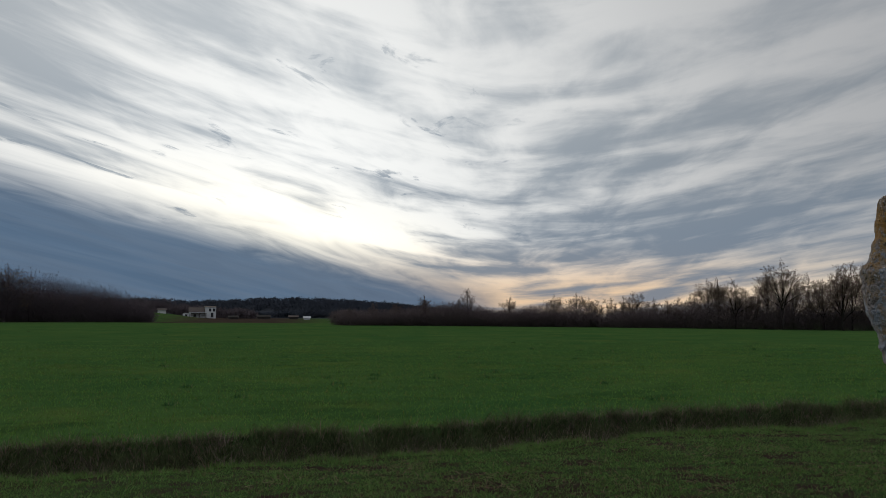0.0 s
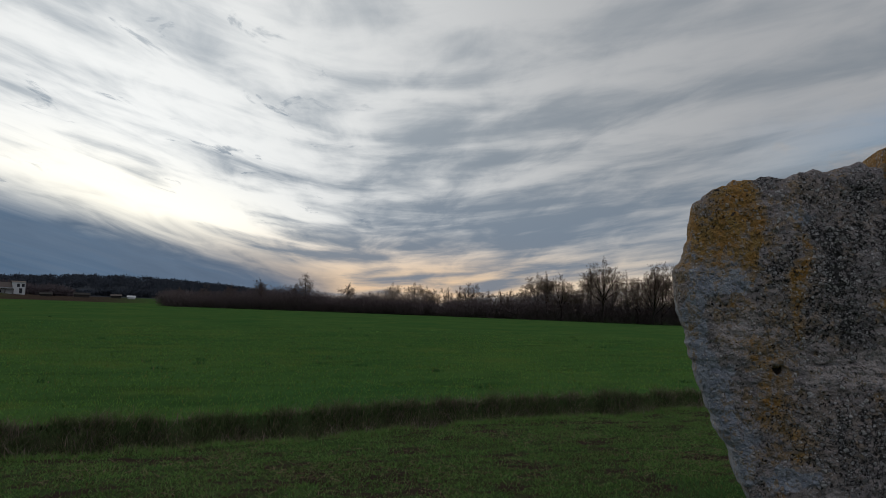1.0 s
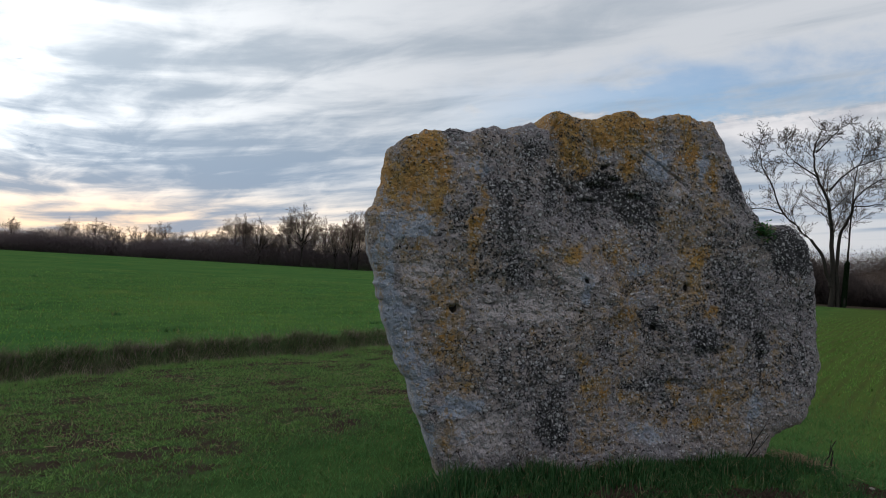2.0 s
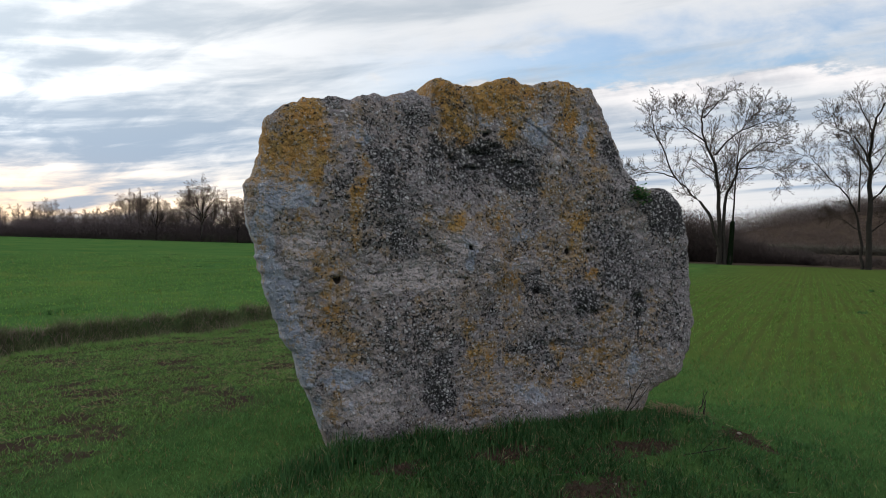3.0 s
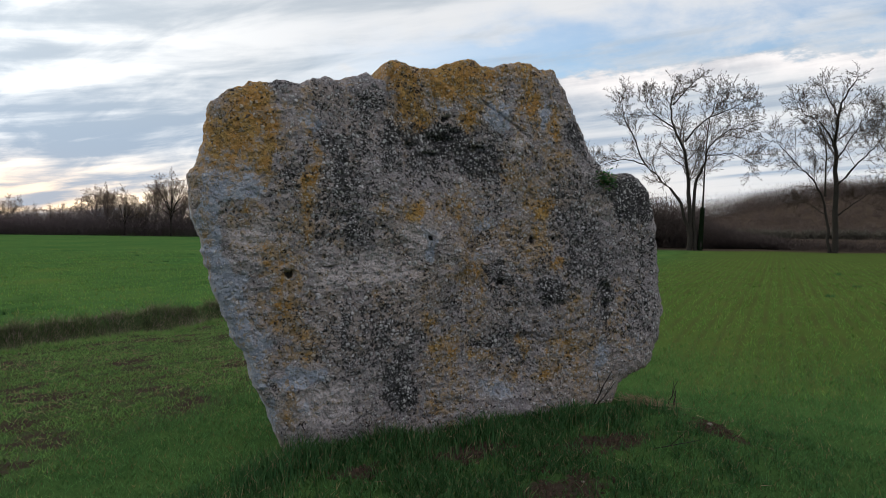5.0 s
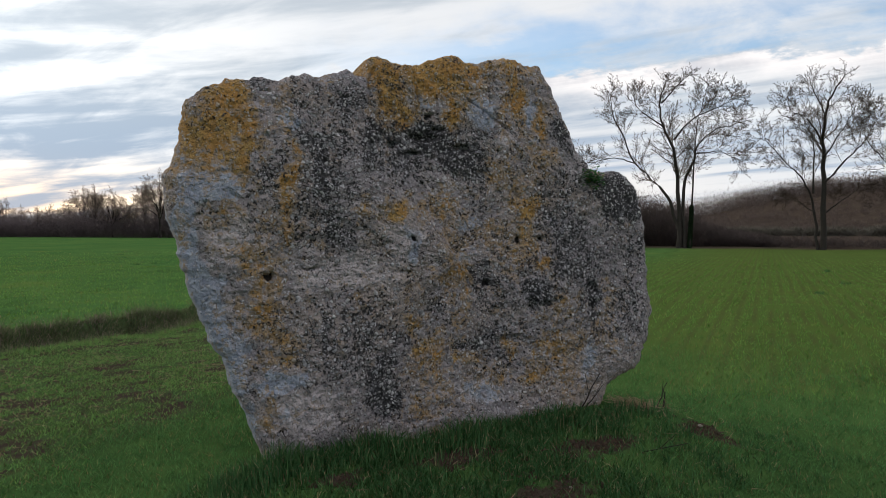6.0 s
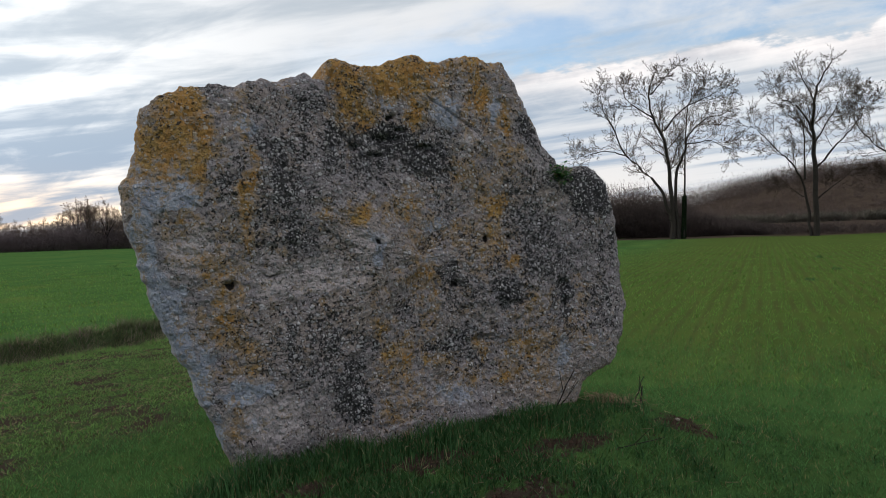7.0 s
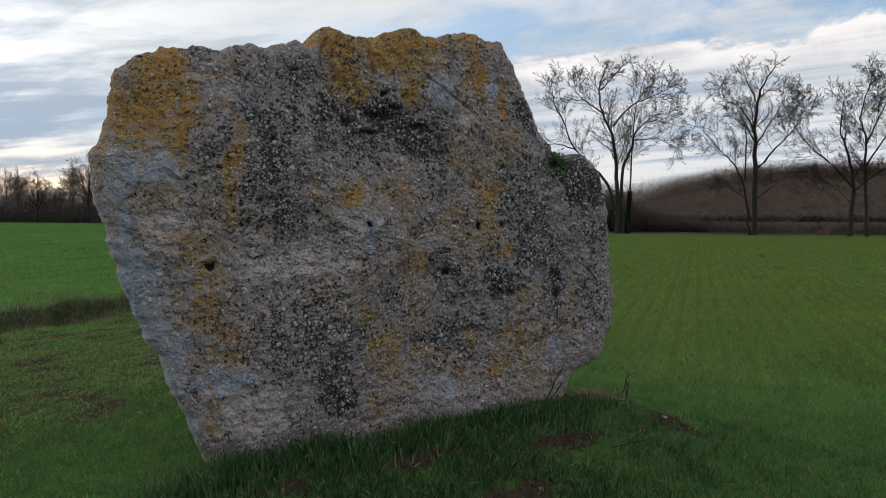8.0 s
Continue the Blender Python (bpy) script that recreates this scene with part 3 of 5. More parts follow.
# growths on the face: along, up, half width, half height, strength
LICHEN = [(-1.72, 2.22, 0.26, 0.26, 1.15), (-1.60, 2.42, 0.22, 0.14, 1.0), (-1.45, 2.05, 0.07, 0.30, 0.9), (-1.18, 1.85, 0.08, 0.13, 1.05), (-1.18, 1.98, 0.07, 0.42, 0.62), (-1.60, 1.62, 0.16, 0.14, 0.42), (-1.2, 1.5, 0.07, 0.25, 0.5), (-0.46, 2.62, 0.16, 0.26, 1.4), (-0.36, 2.40, 0.12, 0.24, 1.05), (-0.05, 2.68, 0.30, 0.16, 1.25), (0.06, 2.42, 0.08, 0.22, 1.0), (0.55, 2.5, 0.13, 0.36, 0.85), (0.42, 2.45, 0.05, 0.2, 0.7), (0.82, 2.27, 0.08, 0.16, 0.95), (0.55, 2.05, 0.42, 0.2, 0.5), (0.45, 1.4, 0.4, 0.3, 0.42), (-0.22, 0.5, 0.2, 0.3, 0.42), (0.3, 0.45, 0.25, 0.12, 0.36), (0.92, 0.9, 0.3, 0.2, 0.42), (0.70, 1.70, 0.12, 0.08, 0.95), (0.62, 1.55, 0.16, 0.25, 0.5), (-0.08, 1.65, 0.18, 0.28, 0.5), (-0.42, 1.70, 0.10, 0.06, 0.75), (-0.66, 1.66, 0.16, 0.08, 0.55), (-1.43, 1.38, 0.12, 0.24, 0.48), (-1.36, 0.9, 0.22, 0.26, 0.44), (-1.42, 1.08, 0.10, 0.08, 0.6), (-1.33, 0.66, 0.16, 0.10, 0.6), (-1.34, 0.35, 0.06, 0.22, 0.4), (-0.36, 0.87, 0.07, 0.10, 0.9), (-0.30, 0.66, 0.07, 0.08, 0.7), (0.0, 1.12, 0.22, 0.24, 0.5), (0.12, 0.6, 0.14, 0.08, 0.6), (0.45, 0.66, 0.12, 0.06, 0.8), (0.86, 0.58, 0.30, 0.26, 0.55), (-0.15, 0.3, 0.22, 0.12, 0.45), (0.75, 1.25, 0.06, 0.08, 0.8), (0.70, 0.42, 0.18, 0.06, 0.6), (1.35, 0.75, 0.15, 0.2, 0.4), (-1.38, 1.15, 0.15, 0.6, 0.42), (0.6, 1.7, 0.13, 0.5, 0.45), (0.0, 0.95, 0.12, 0.5, 0.4), (0.95, 0.6, 0.25, 0.22, 0.45)]
CRUST = [(-0.93, 1.95, 0.20, 0.42, 0.8), (-0.85, 2.38, 0.26, 0.22, 0.72), (-1.36, 2.5, 0.09, 0.12, 0.9), (-1.32, 1.9, 0.09, 0.3, 0.65), (-0.90, 1.52, 0.14, 0.2, 0.8), (-0.48, 2.0, 0.26, 0.16, 0.7), (-0.22, 2.20, 0.30, 0.12, 1.6), (0.12, 2.08, 0.20, 0.18, 1.25), (-0.55, 2.22, 0.16, 0.16, 1.15), (-0.9, 0.78, 0.34, 0.30, 0.58), (-0.54, 0.42, 0.13, 0.24, 1.5), (-0.42, 0.75, 0.14, 0.12, 0.85), (0.22, 1.18, 0.12, 0.08, 1.05), (0.45, 1.05, 0.2, 0.12, 0.65), (0.68, 1.0, 0.15, 0.09, 1.6), (0.18, 0.68, 0.30, 0.07, 0.8), (1.5, 1.82, 0.32, 0.17, 1.8), (1.23, 1.04, 0.08, 0.13, 1.6), (1.0, 1.45, 0.28, 0.42, 0.6), (1.45, 1.25, 0.35, 0.5, 0.6), (1.2, 2.1, 0.10, 0.2, 1.0), (1.0, 2.22, 0.07, 0.12, 0.9), (-0.66, 1.2, 0.12, 0.3, 0.45), (-0.25, 1.0, 0.3, 0.3, 0.42), (0.3, 1.55, 0.3, 0.3, 0.42), (1.2, 0.85, 0.3, 0.2, 0.55), (0.55, 1.2, 0.35, 0.3, 0.45), (0.5, 0.75, 0.4, 0.12, 0.45)]
BARE = [(-1.70, 1.90, 0.24, 0.19, 1.1), (-1.56, 2.04, 0.13, 0.12, 0.95), (-1.90, 1.5, 0.12, 0.32, 1.0), (-1.80, 1.02, 0.16, 0.35, 1.0), (-1.64, 0.62, 0.17, 0.34, 1.0), (-1.46, 0.2, 0.08, 0.2, 0.7), (-1.27, 0.50, 0.18, 0.07, 0.9), (-1.16, 2.28, 0.12, 0.12, 0.8), (-1.25, 0.25, 0.25, 0.14, 0.4), (0.24, 2.45, 0.11, 0.17, 0.95), (-0.15, 2.52, 0.10, 0.07, 0.6), (0.70, 2.37, 0.07, 0.12, 0.8), (0.66, 2.13, 0.12, 0.06, 0.55), (0.12, 1.50, 0.14, 0.08, 0.75), (0.06, 1.30, 0.10, 0.07, 0.8), (-0.36, 1.52, 0.10, 0.16, 0.4), (0.2, 0.32, 0.28, 0.14, 0.5), (1.15, 0.5, 0.08, 0.2, 0.6), (-0.35, 1.35, 0.07, 0.12, 0.6), (1.45, 0.6, 0.2, 0.14, 0.4)]

CHALK = [(-0.80, 1.20, 0.42, 0.16, 0.9), (-0.42, 1.48, 0.16, 0.20, 0.8), (-1.10, 0.30, 0.34, 0.22, 0.6), (0.20, 0.32, 0.34, 0.14, 0.5), (1.10, 0.45, 0.3, 0.2, 0.45), (-1.60, 1.45, 0.14, 0.2, 0.7), (0.35, 2.2, 0.3, 0.08, 0.6)]
PITS = [(-1.344, 1.209, 0.026, 0.022, 0.06), (-0.34, 1.453, 0.022, 0.025, 0.05), (-0.145, 2.358, 0.04, 0.02, 0.05), (-1.42, 0.415, 0.012, 0.045, 0.025), (0.645, 0.936, 0.05, 0.06, 0.05), (0.78, 0.95, 0.05, 0.03, 0.05), (1.22, 1.05, 0.05, 0.05, 0.06), (1.2, 0.92, 0.03, 0.05, 0.04), (0.256, 1.117, 0.04, 0.03, 0.04), (-1.07, 1.255, 0.06, 0.012, 0.04), (-0.2, 2.2, 0.10, 0.035, 0.08), (0.10, 2.13, 0.06, 0.03, 0.07), (-0.45, 2.13, 0.05, 0.025, 0.06), (-0.08, 2.27, 0.05, 0.02, 0.06), (-0.3, 2.07, 0.06, 0.02, 0.05), (0.55, 1.44, 0.02, 0.04, 0.04), (0.75, 1.45, 0.02, 0.02, 0.04), (0.75, 1.87, 0.03, 0.015, 0.03), (0.45, 0.69, 0.12, 0.03, 0.03), (-0.88, 1.27, 0.03, 0.015, 0.03)]


def blobs(u, v, table):
    total = np.zeros_like(u)
    for bu, bv, ru, rv, f in table:
        total = np.maximum(total, f * np.exp(-(((u - bu) / ru) ** 2 + ((v - bv) / rv) ** 2) ** 1.0))
    return total


def build_stone():
    outline = np.array(SIDE_A + CREST + SIDE_B)
    closed = np.vstack([outline, outline[:1]])
    seg = np.hypot(*np.diff(closed, axis=0).T)
    run = np.concatenate([[0], np.cumsum(seg)])
    n, rings, back_rings = 1000, 185, 50
    at = np.linspace(0, run[-1], n, endpoint=False)
    rim = np.stack([np.interp(at, run, closed[:, 0]), np.interp(at, run, closed[:, 1])], axis=1)
    for _ in range(3):                                   # soften the corners
        rim = 0.25 * np.roll(rim, 1, 0) + 0.5 * rim + 0.25 * np.roll(rim, -1, 0)
    centre = np.array((0.02, 1.32))
    arm = rim - centre
    arm_len = np.hypot(*arm.T)[:, None]
    rough = np.array([noise.fractal(Vector((p[0] * 6, p[1] * 6, 3.3)), 0.5, 2.0, 6) for p in rim])
    arm = arm + arm / arm_len * (0.022 * rough)[:, None]
    ang = np.arctan2(arm[:, 1], arm[:, 0])
    topness, leftness = smooth(np.sin(ang), 0.35, 0.8), smooth(-np.cos(ang), 0.4, 0.9)
    power = 5.0 + 4.0 * topness - 1.2 * leftness
    front_depth = 0.27 + 0.08 * leftness - 0.03 * topness
    verts = []
    ring_of = []
    for side, count in ((-1, rings), (1, back_rings)):
        grade = np.linspace(0, 1, count + 1)[1:] ** 0.82
        if side == 1:
            grade = grade[:-1]
        for s in grade:
            uv = centre + arm * s
            bulge = (1 - s ** power) ** (1 / power)
            depth = side * bulge * (front_depth if side == -1 else 0.62)
            verts.append(np.stack([uv[:, 0], depth, uv[:, 1]], axis=1))
            ring_of.append(np.full(n, s if side == -1 else -s))
    V = np.concatenate(verts)
    S = np.concatenate(ring_of)
    u, w, v = V.T.copy()
    front = S > 0
    # relief: big undulations, broken ledges, knobbly weathering
    nv = [Vector((float(a), float(b) * 1.0, float(c))) for a, b, c in V]
    big = np.array([noise.noise(p * 1.35) for p in nv])
    ledge = np.array([noise.ridged_multi_fractal(p * 1.9, 0.9, 2.1, 4, 1.0, 2.0) for p in nv])
    knob = np.array([noise.fractal(p * 9.0, 0.5, 2.1, 5) for p in nv])
    grain = np.array([noise.fractal(p * 19.0 + Vector((3, 1, 2)), 0.5, 2.0, 3) for p in nv])
    push = 0.07 * big + 0.006 * (ledge - 1.2) + 0.016 * knob + 0.010 * grain
    rim_soft = np.where(front, smooth(np.abs(S), 1.0, 0.9) * 0.75 + 0.25, 0.6)
    push = push * rim_soft
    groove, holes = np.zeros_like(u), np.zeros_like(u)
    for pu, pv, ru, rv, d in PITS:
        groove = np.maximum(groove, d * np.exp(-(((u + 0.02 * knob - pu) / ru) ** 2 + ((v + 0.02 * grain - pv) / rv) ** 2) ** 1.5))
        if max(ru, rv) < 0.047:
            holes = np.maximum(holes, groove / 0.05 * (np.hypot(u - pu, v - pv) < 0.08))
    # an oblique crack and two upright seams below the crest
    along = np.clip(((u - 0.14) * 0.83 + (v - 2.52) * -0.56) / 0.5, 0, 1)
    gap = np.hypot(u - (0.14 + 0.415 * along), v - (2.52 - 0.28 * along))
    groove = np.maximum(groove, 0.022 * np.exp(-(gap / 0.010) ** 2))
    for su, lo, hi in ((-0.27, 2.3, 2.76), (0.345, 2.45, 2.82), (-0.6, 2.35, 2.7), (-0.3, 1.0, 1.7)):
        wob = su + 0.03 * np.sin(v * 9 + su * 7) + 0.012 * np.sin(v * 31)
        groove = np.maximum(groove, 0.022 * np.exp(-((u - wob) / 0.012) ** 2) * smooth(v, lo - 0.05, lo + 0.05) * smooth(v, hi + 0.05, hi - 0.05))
    push = np.where(front, push - groove, push)
    w = w - np.where(front, 1, -1) * push + 0.056 * v + 0.0
    knob_r = np.where(np.abs(S) > 0.93, 0.012 * knob, 0)
    v = v + knob_r * smooth(v, 2.2, 2.5)
    local = np.stack([u, w + 0.22, v], axis=1)
    faces = []
    order = list(range(rings)) + [rings + i for i in range(back_rings - 1)][::-1]
    for r0, r1 in zip(order[:-1], order[1:]):
        i = np.arange(n)
        j = (i + 1) % n
        faces.append(np.stack([r0 * n + i, r0 * n + j, r1 * n + j, r1 * n + i], axis=1))
    faces = np.concatenate(faces)[:, ::-1]
    ob = mesh_object("standing_stone", local, faces, M_STONE, smooth=True)
    caps = bmesh.new()
    caps.from_mesh(ob.data)
    caps.verts.ensure_lookup_table()
    caps.faces.new([caps.verts[i] for i in range(n)]).smooth = True
    caps.faces.new([caps.verts[rings * n + i] for i in range(n)][::-1]).smooth = True
    bmesh.ops.recalc_face_normals(caps, faces=caps.faces)
    caps.to_mesh(ob.data)
    caps.free()
    ob.matrix_world = pose(FOOT.x, FOOT.y, FOOT.z, 0, 0, math.degrees(HEAD))
    warp = 0.10 * np.array([noise.fractal(p * 3.1 + Vector((9, 2, 4)), 0.8, 2.0, 4) for p in nv])
    warp2 = 0.10 * np.array([noise.fractal(p * 3.1 + Vector((1, 7, 5)), 0.8, 2.0, 4) for p in nv])
    patch = np.array([noise.fractal(p * 2.3 + Vector((4, 4, 8)), 0.8, 2.0, 5) for p in nv])
    uu, vv = u + warp, v + warp2
    patch2 = np.array([noise.fractal(p * 3.4 + Vector((14, 3, 1)), 0.6, 2.0, 5) for p in nv])
    drip = np.array([noise.fractal(Vector((p.x * 6.5, p.y * 3.0, p.z * 0.7 + 5.0)), 0.7, 2.0, 5) for p in nv]) * smooth(v, 0.8, 1.9)
    streak = np.array([noise.fractal(Vector((p.x * 11.0, 2.0, p.z * 1.4)), 0.6, 2.0, 5) for p in nv])
    bare = blobs(uu, vv, BARE)
    mask(ob, "lichen", blobs(uu, vv, LICHEN) + 0.22 * patch2 + 0.18 * drip + 0.14 * streak + 0.30 * smooth(v, 2.6, 2.85) * front)
    # groove depth joins the crust here, painting shade into cracks and hollows
    mask(ob, "crust_and_shade", np.maximum(blobs(uu, vv, CRUST) * (0.85 + 0.5 * streak), groove * 9) * (1 - 0.7 * np.clip(1.3 * blobs(uu, vv, LICHEN), 0, 1)) * (1 - 0.6 * bare) + 0.28 * patch - 0.20 * drip + 0.01)
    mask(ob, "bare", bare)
    # painted shade inside the small holes
    mask(ob, "pit_shade", holes * front)
    mask(ob, "chalk", blobs(uu, vv, CHALK))
    mask(ob, "rosette", 0.8 + 0.25 * np.clip(blobs(uu, vv, CRUST), 0, 1) - 0.6 * np.clip(blobs(uu, vv, LICHEN), 0, 1) ** 2 - 0.6 * bare - 0.3 * smooth(v, 0.35, 0.15) - 0.45 * patch2 - 0.5 * smooth(u, -1.3, -1.6))
    tagged(ob, "broad upright grey limestone megalith spotted with mustard and black lichen", "standing stone")
    return ob


build_stone()

# ---------------------------------------------------------------- grass


def blades(name, x, y, tall, wide, mat, label, lean=0.5, segments=1, seed=1, lift=0.0):
    """Upright tapering blades, one island each."""
    rng = np.random.RandomState(seed)
    n = len(x)
    z = height(x, y) - 0.01 + lift
    turn = rng.uniform(0, 2 * math.pi, n)
    tall = tall * rng.uniform(0.45, 1.25, n)
    bend = rng.uniform(0, 2 * math.pi, n)
    amount = lean * tall * rng.uniform(0.1, 1.0, n)
    dx, dy = np.cos(turn) * wide * 0.5, np.sin(turn) * wide * 0.5
    bx, by = np.cos(bend) * amount, np.sin(bend) * amount
    if segments == 1:
        V = np.stack([np.stack([x - dx, y - dy, z], 1), np.stack([x + dx, y + dy, z], 1), np.stack([x + bx, y + by, z + tall], 1)], 1)
        F = np.arange(3 * n).reshape(n, 3)
    else:
        mx, my, mz = x + bx * 0.3, y + by * 0.3, z + tall * 0.6
        V = np.stack([np.stack([x - dx, y - dy, z], 1), np.stack([x + dx, y + dy, z], 1),
                      np.stack([mx - dx * 0.7, my - dy * 0.7, mz], 1), np.stack([mx + dx * 0.7, my + dy * 0.7, mz], 1),
                      np.stack([x + bx, y + by, z + tall * 0.97], 1)], 1)
        o = np.arange(n)[:, None] * 5
        F = np.concatenate([o + (0, 1, 3), o + (0, 3, 2), o + (2, 3, 4)])
    ob = mesh_object(name, V.reshape(-1, 3), F, mat)
    soft_normals(ob, np.repeat(rng.normal(0, 0.42, (n, 3)) + (0, 0, 1.0), V.shape[1], axis=0))
    return tagged(ob, label, "grass", kind="stuff")


def scatter(n, x0, x1, y0, y1, keep, seed):
    rng = np.random.RandomState(seed)
    x, y = rng.uniform(x0, x1, n), rng.uniform(y0, y1, n)
    ok = rng.uniform(0, 1, n) < keep(x, y)
    return x[ok], y[ok]


def off_stone(x, y):
    u, w = stone_uv(x, y)
    return 1.0 - (np.abs(u) < 1.4) * (np.abs(w - 0.25) < 0.4)


def soil_clear(x, y):
    return 1 - 0.8 * smooth(bare_soil(x, y) + 0.25 * wavy(x, y, 0.16, 19), 0.3, 0.85)


def build_grass():
    near = lambda x, y: np.clip(6.5 / np.hypot(x - 0.5, y - 0.6), 0.1, 1) ** 1.5
    turf = lambda x, y: smooth(across(x, y) + 0.5 * wavy(x, y, 2.0, 4), -5.3, -4.4) * off_stone(x, y) * soil_clear(x, y) * near(x, y) * smooth(np.hypot(x, y), 15.5, 9.5) * np.clip(0.75 + 0.5 * wavy(x, y, 0.9, 8), 0.1, 1)
    x, y = scatter(560000, -6, 10, 3.0, 15.5, turf, 11)
    blades("turf_grass", x, y, 0.050, 0.008, M_TURF, "short bright green turf round the standing stone", 1.6, 1, 21)
    verge = lambda x, y: smooth(ditch_line(x, y), -9.95, -9.5) * smooth(across(x, y) + 0.5 * wavy(x, y, 2.0, 4), -4.0, -4.9) * np.clip(0.62 + 0.7 * scuffed(x, y), 0.2, 1)
    x, y = scatter(330000, -10, 0, 1.5, 17, verge, 12)
    blades("verge_grass", x, y, 0.04 + 0.06 * smooth(ditch_line(x, y), -8.7, -9.5), 0.014, M_VERGE, "dull mown verge grass with dead stalks and thin patches", 1.8, 1, 22)
    crop = lambda x, y: smooth(ditch_line(x, y), -10.4, -10.75) * np.clip(12 / np.hypot(x, y), 0.1, 1) ** 1.2 * smooth(np.hypot(x, y), 70, 22)
    x, y = scatter(620000, -60, -2, 1.0, 70, crop, 13)
    blades("crop_grass", x, y, 0.065, 0.0009 * np.hypot(x, y) + 0.006, M_CROP, "young green cereal crop beyond the ditch", 1.3, 1, 23)
    right = lambda x, y: np.maximum(smooth(across(x, y), -1.0, 0.3), smooth(0.41 * x + 0.912 * y, 12.5, 15.5)) * smooth(across(x, y), -14, -12) * np.clip(10 / np.hypot(x, y), 0.1, 1) ** 1.2 * smooth(np.hypot(x, y), 55, 20) * np.clip(0.55 - 0.6 * np.sin(across(x, y) * 2 * math.pi / 0.3), 0.12, 1)
    x, y = scatter(560000, -4, 34, 8, 58, right, 14)
    blades("crop_grass", x, y, 0.06 , 0.0011 * np.hypot(x, y) + 0.004, M_CROP, "young green cereal crop drilled in rows behind the stone", 1.3, 1, 24)
    ditch = lambda x, y: smooth(ditch_line(x, y), -10.75, -10.4) * smooth(ditch_line(x, y), -9.1, -9.8) * ditch_fade(x, y) * np.clip(0.7 + 0.6 * wavy(x, y, 0.8, 6), 0.25, 1)
    x, y = scatter(900000, -12, -2, 0.5, 18, ditch, 15)
    blades("ditch_grass", x, y, np.clip(0.12 + 0.14 * wavy(x, y, 0.7, 7), 0.04, 0.36), 0.011, M_DITCH, "rank tussocky grass and dead stems in the ditch", 1.6, 1, 25)
    dead = lambda x, y: smooth(ditch_line(x, y), -10.3, -10.0) * smooth(ditch_line(x, y), -9.2, -9.6) * ditch_fade(x, y) * np.clip(1.4 * wavy(x, y, 0.9, 14) + 0.15, 0, 1)
    x, y = scatter(150000, -12, -2, 0.5, 18, dead, 17)
    blades("dead_stalk_grass", x, y, 0.24, 0.010, M_DEAD, "dead brown stalks leaning over the ditch", 1.5, 2, 29)
    bank = lambda x, y: smooth(ditch_line(x, y), -10.68, -10.5) * smooth(ditch_line(x, y), -9.9, -10.1) * ditch_fade(x, y)
    x, y = scatter(420000, -12, -2, 0.5, 18, bank, 18)
    blades("ditch_grass", x, y, np.clip(0.11 + 0.09 * wavy(x, y, 0.5, 17), 0.04, 0.26), 0.012, M_DITCH, "dark rank grass hanging over the ditch bank", 1.7, 2, 34)
    x, y = scatter(240000, -12, -2, 0.5, 18, lambda x, y: bank(x, y) * np.clip(0.5 + 0.8 * wavy(x, y, 0.9, 14), 0, 1), 19)
    blades("dead_stalk_grass", x, y, 0.18, 0.009, M_DEAD, "dead pale stems matted on the ditch bank", 1.9, 2, 35)
    # tufts against the foot of the stone, their green darkened for its shade
    rng = np.random.RandomState(16)
    n = 5200
    u = rng.uniform(-1.75, 1.75, n)
    u = u[rng.uniform(0, 1, n) < 0.15 + 0.85 * smooth(u, 1.5, 1.1)]
    w = -0.12 - np.abs(rng.normal(0, 0.15, len(u))) + 0.05 * np.sin(u * 5)
    x, y = FOOT.x + u * ALONG[0] + w * BACK[0], FOOT.y + u * ALONG[1] + w * BACK[1]
    blades("foot_tuft_grass", x, y, np.clip(0.11 + 0.06 * smooth(u, -0.9, -1.3) + 0.09 * wavy(u, w * 0, 0.55, 3), 0.04, 0.28), 0.008, M_TUFT, "tall green grass tufts against the stone's foot, darkened for its shade", 0.7, 2, 26)
    # longer tufts on the mound, in the same green with the stone's shade in it
    n = 2300
    u, w = rng.normal(-0.15, 1.05, n), -0.12 - np.abs(rng.normal(0, 0.85, n))
    x, y = FOOT.x + u * ALONG[0] + w * BACK[0], FOOT.y + u * ALONG[1] + w * BACK[1]
    ok = (wavy(x, y, 0.6, 12) + 0.5 * rng.randn(n) > -0.1) & (soil_clear(x, y) > 0.55)
    x, y = np.repeat(x[ok], 13), np.repeat(y[ok], 13)
    x, y = x + rng.normal(0, 0.045, len(x)), y + rng.normal(0, 0.045, len(x))
    blades("mound_tuft_grass", x, y, 0.08, 0.008, M_TUFT, "green tufts of longer grass on the stone's mound, darkened for its shade", 1.2, 2, 27)
    # coarse dark clumps standing out of the crop
    n = 150
    d, a = 16 + 110 * rng.uniform(0, 1, n) ** 1.3, np.radians(rng.uniform(-80, 40, n))
    x, y = d * np.sin(a), d * np.cos(a)
    ok = (across(x, y) < -11.5) | ((across(x, y) > 1) & (y + 0.25 * x < 66))
    x, y, d = np.repeat(x[ok], 40), np.repeat(y[ok], 40), np.repeat(d[ok], 40)
    x, y = x + rng.normal(0, 0.10, len(x)), y + rng.normal(0, 0.10, len(x))
    blades("field_clump_grass", x, y, 0.10, 0.03, M_TUFT, "scattered coarse dark clumps standing in the crop", 0.9, 1, 28)


build_grass()


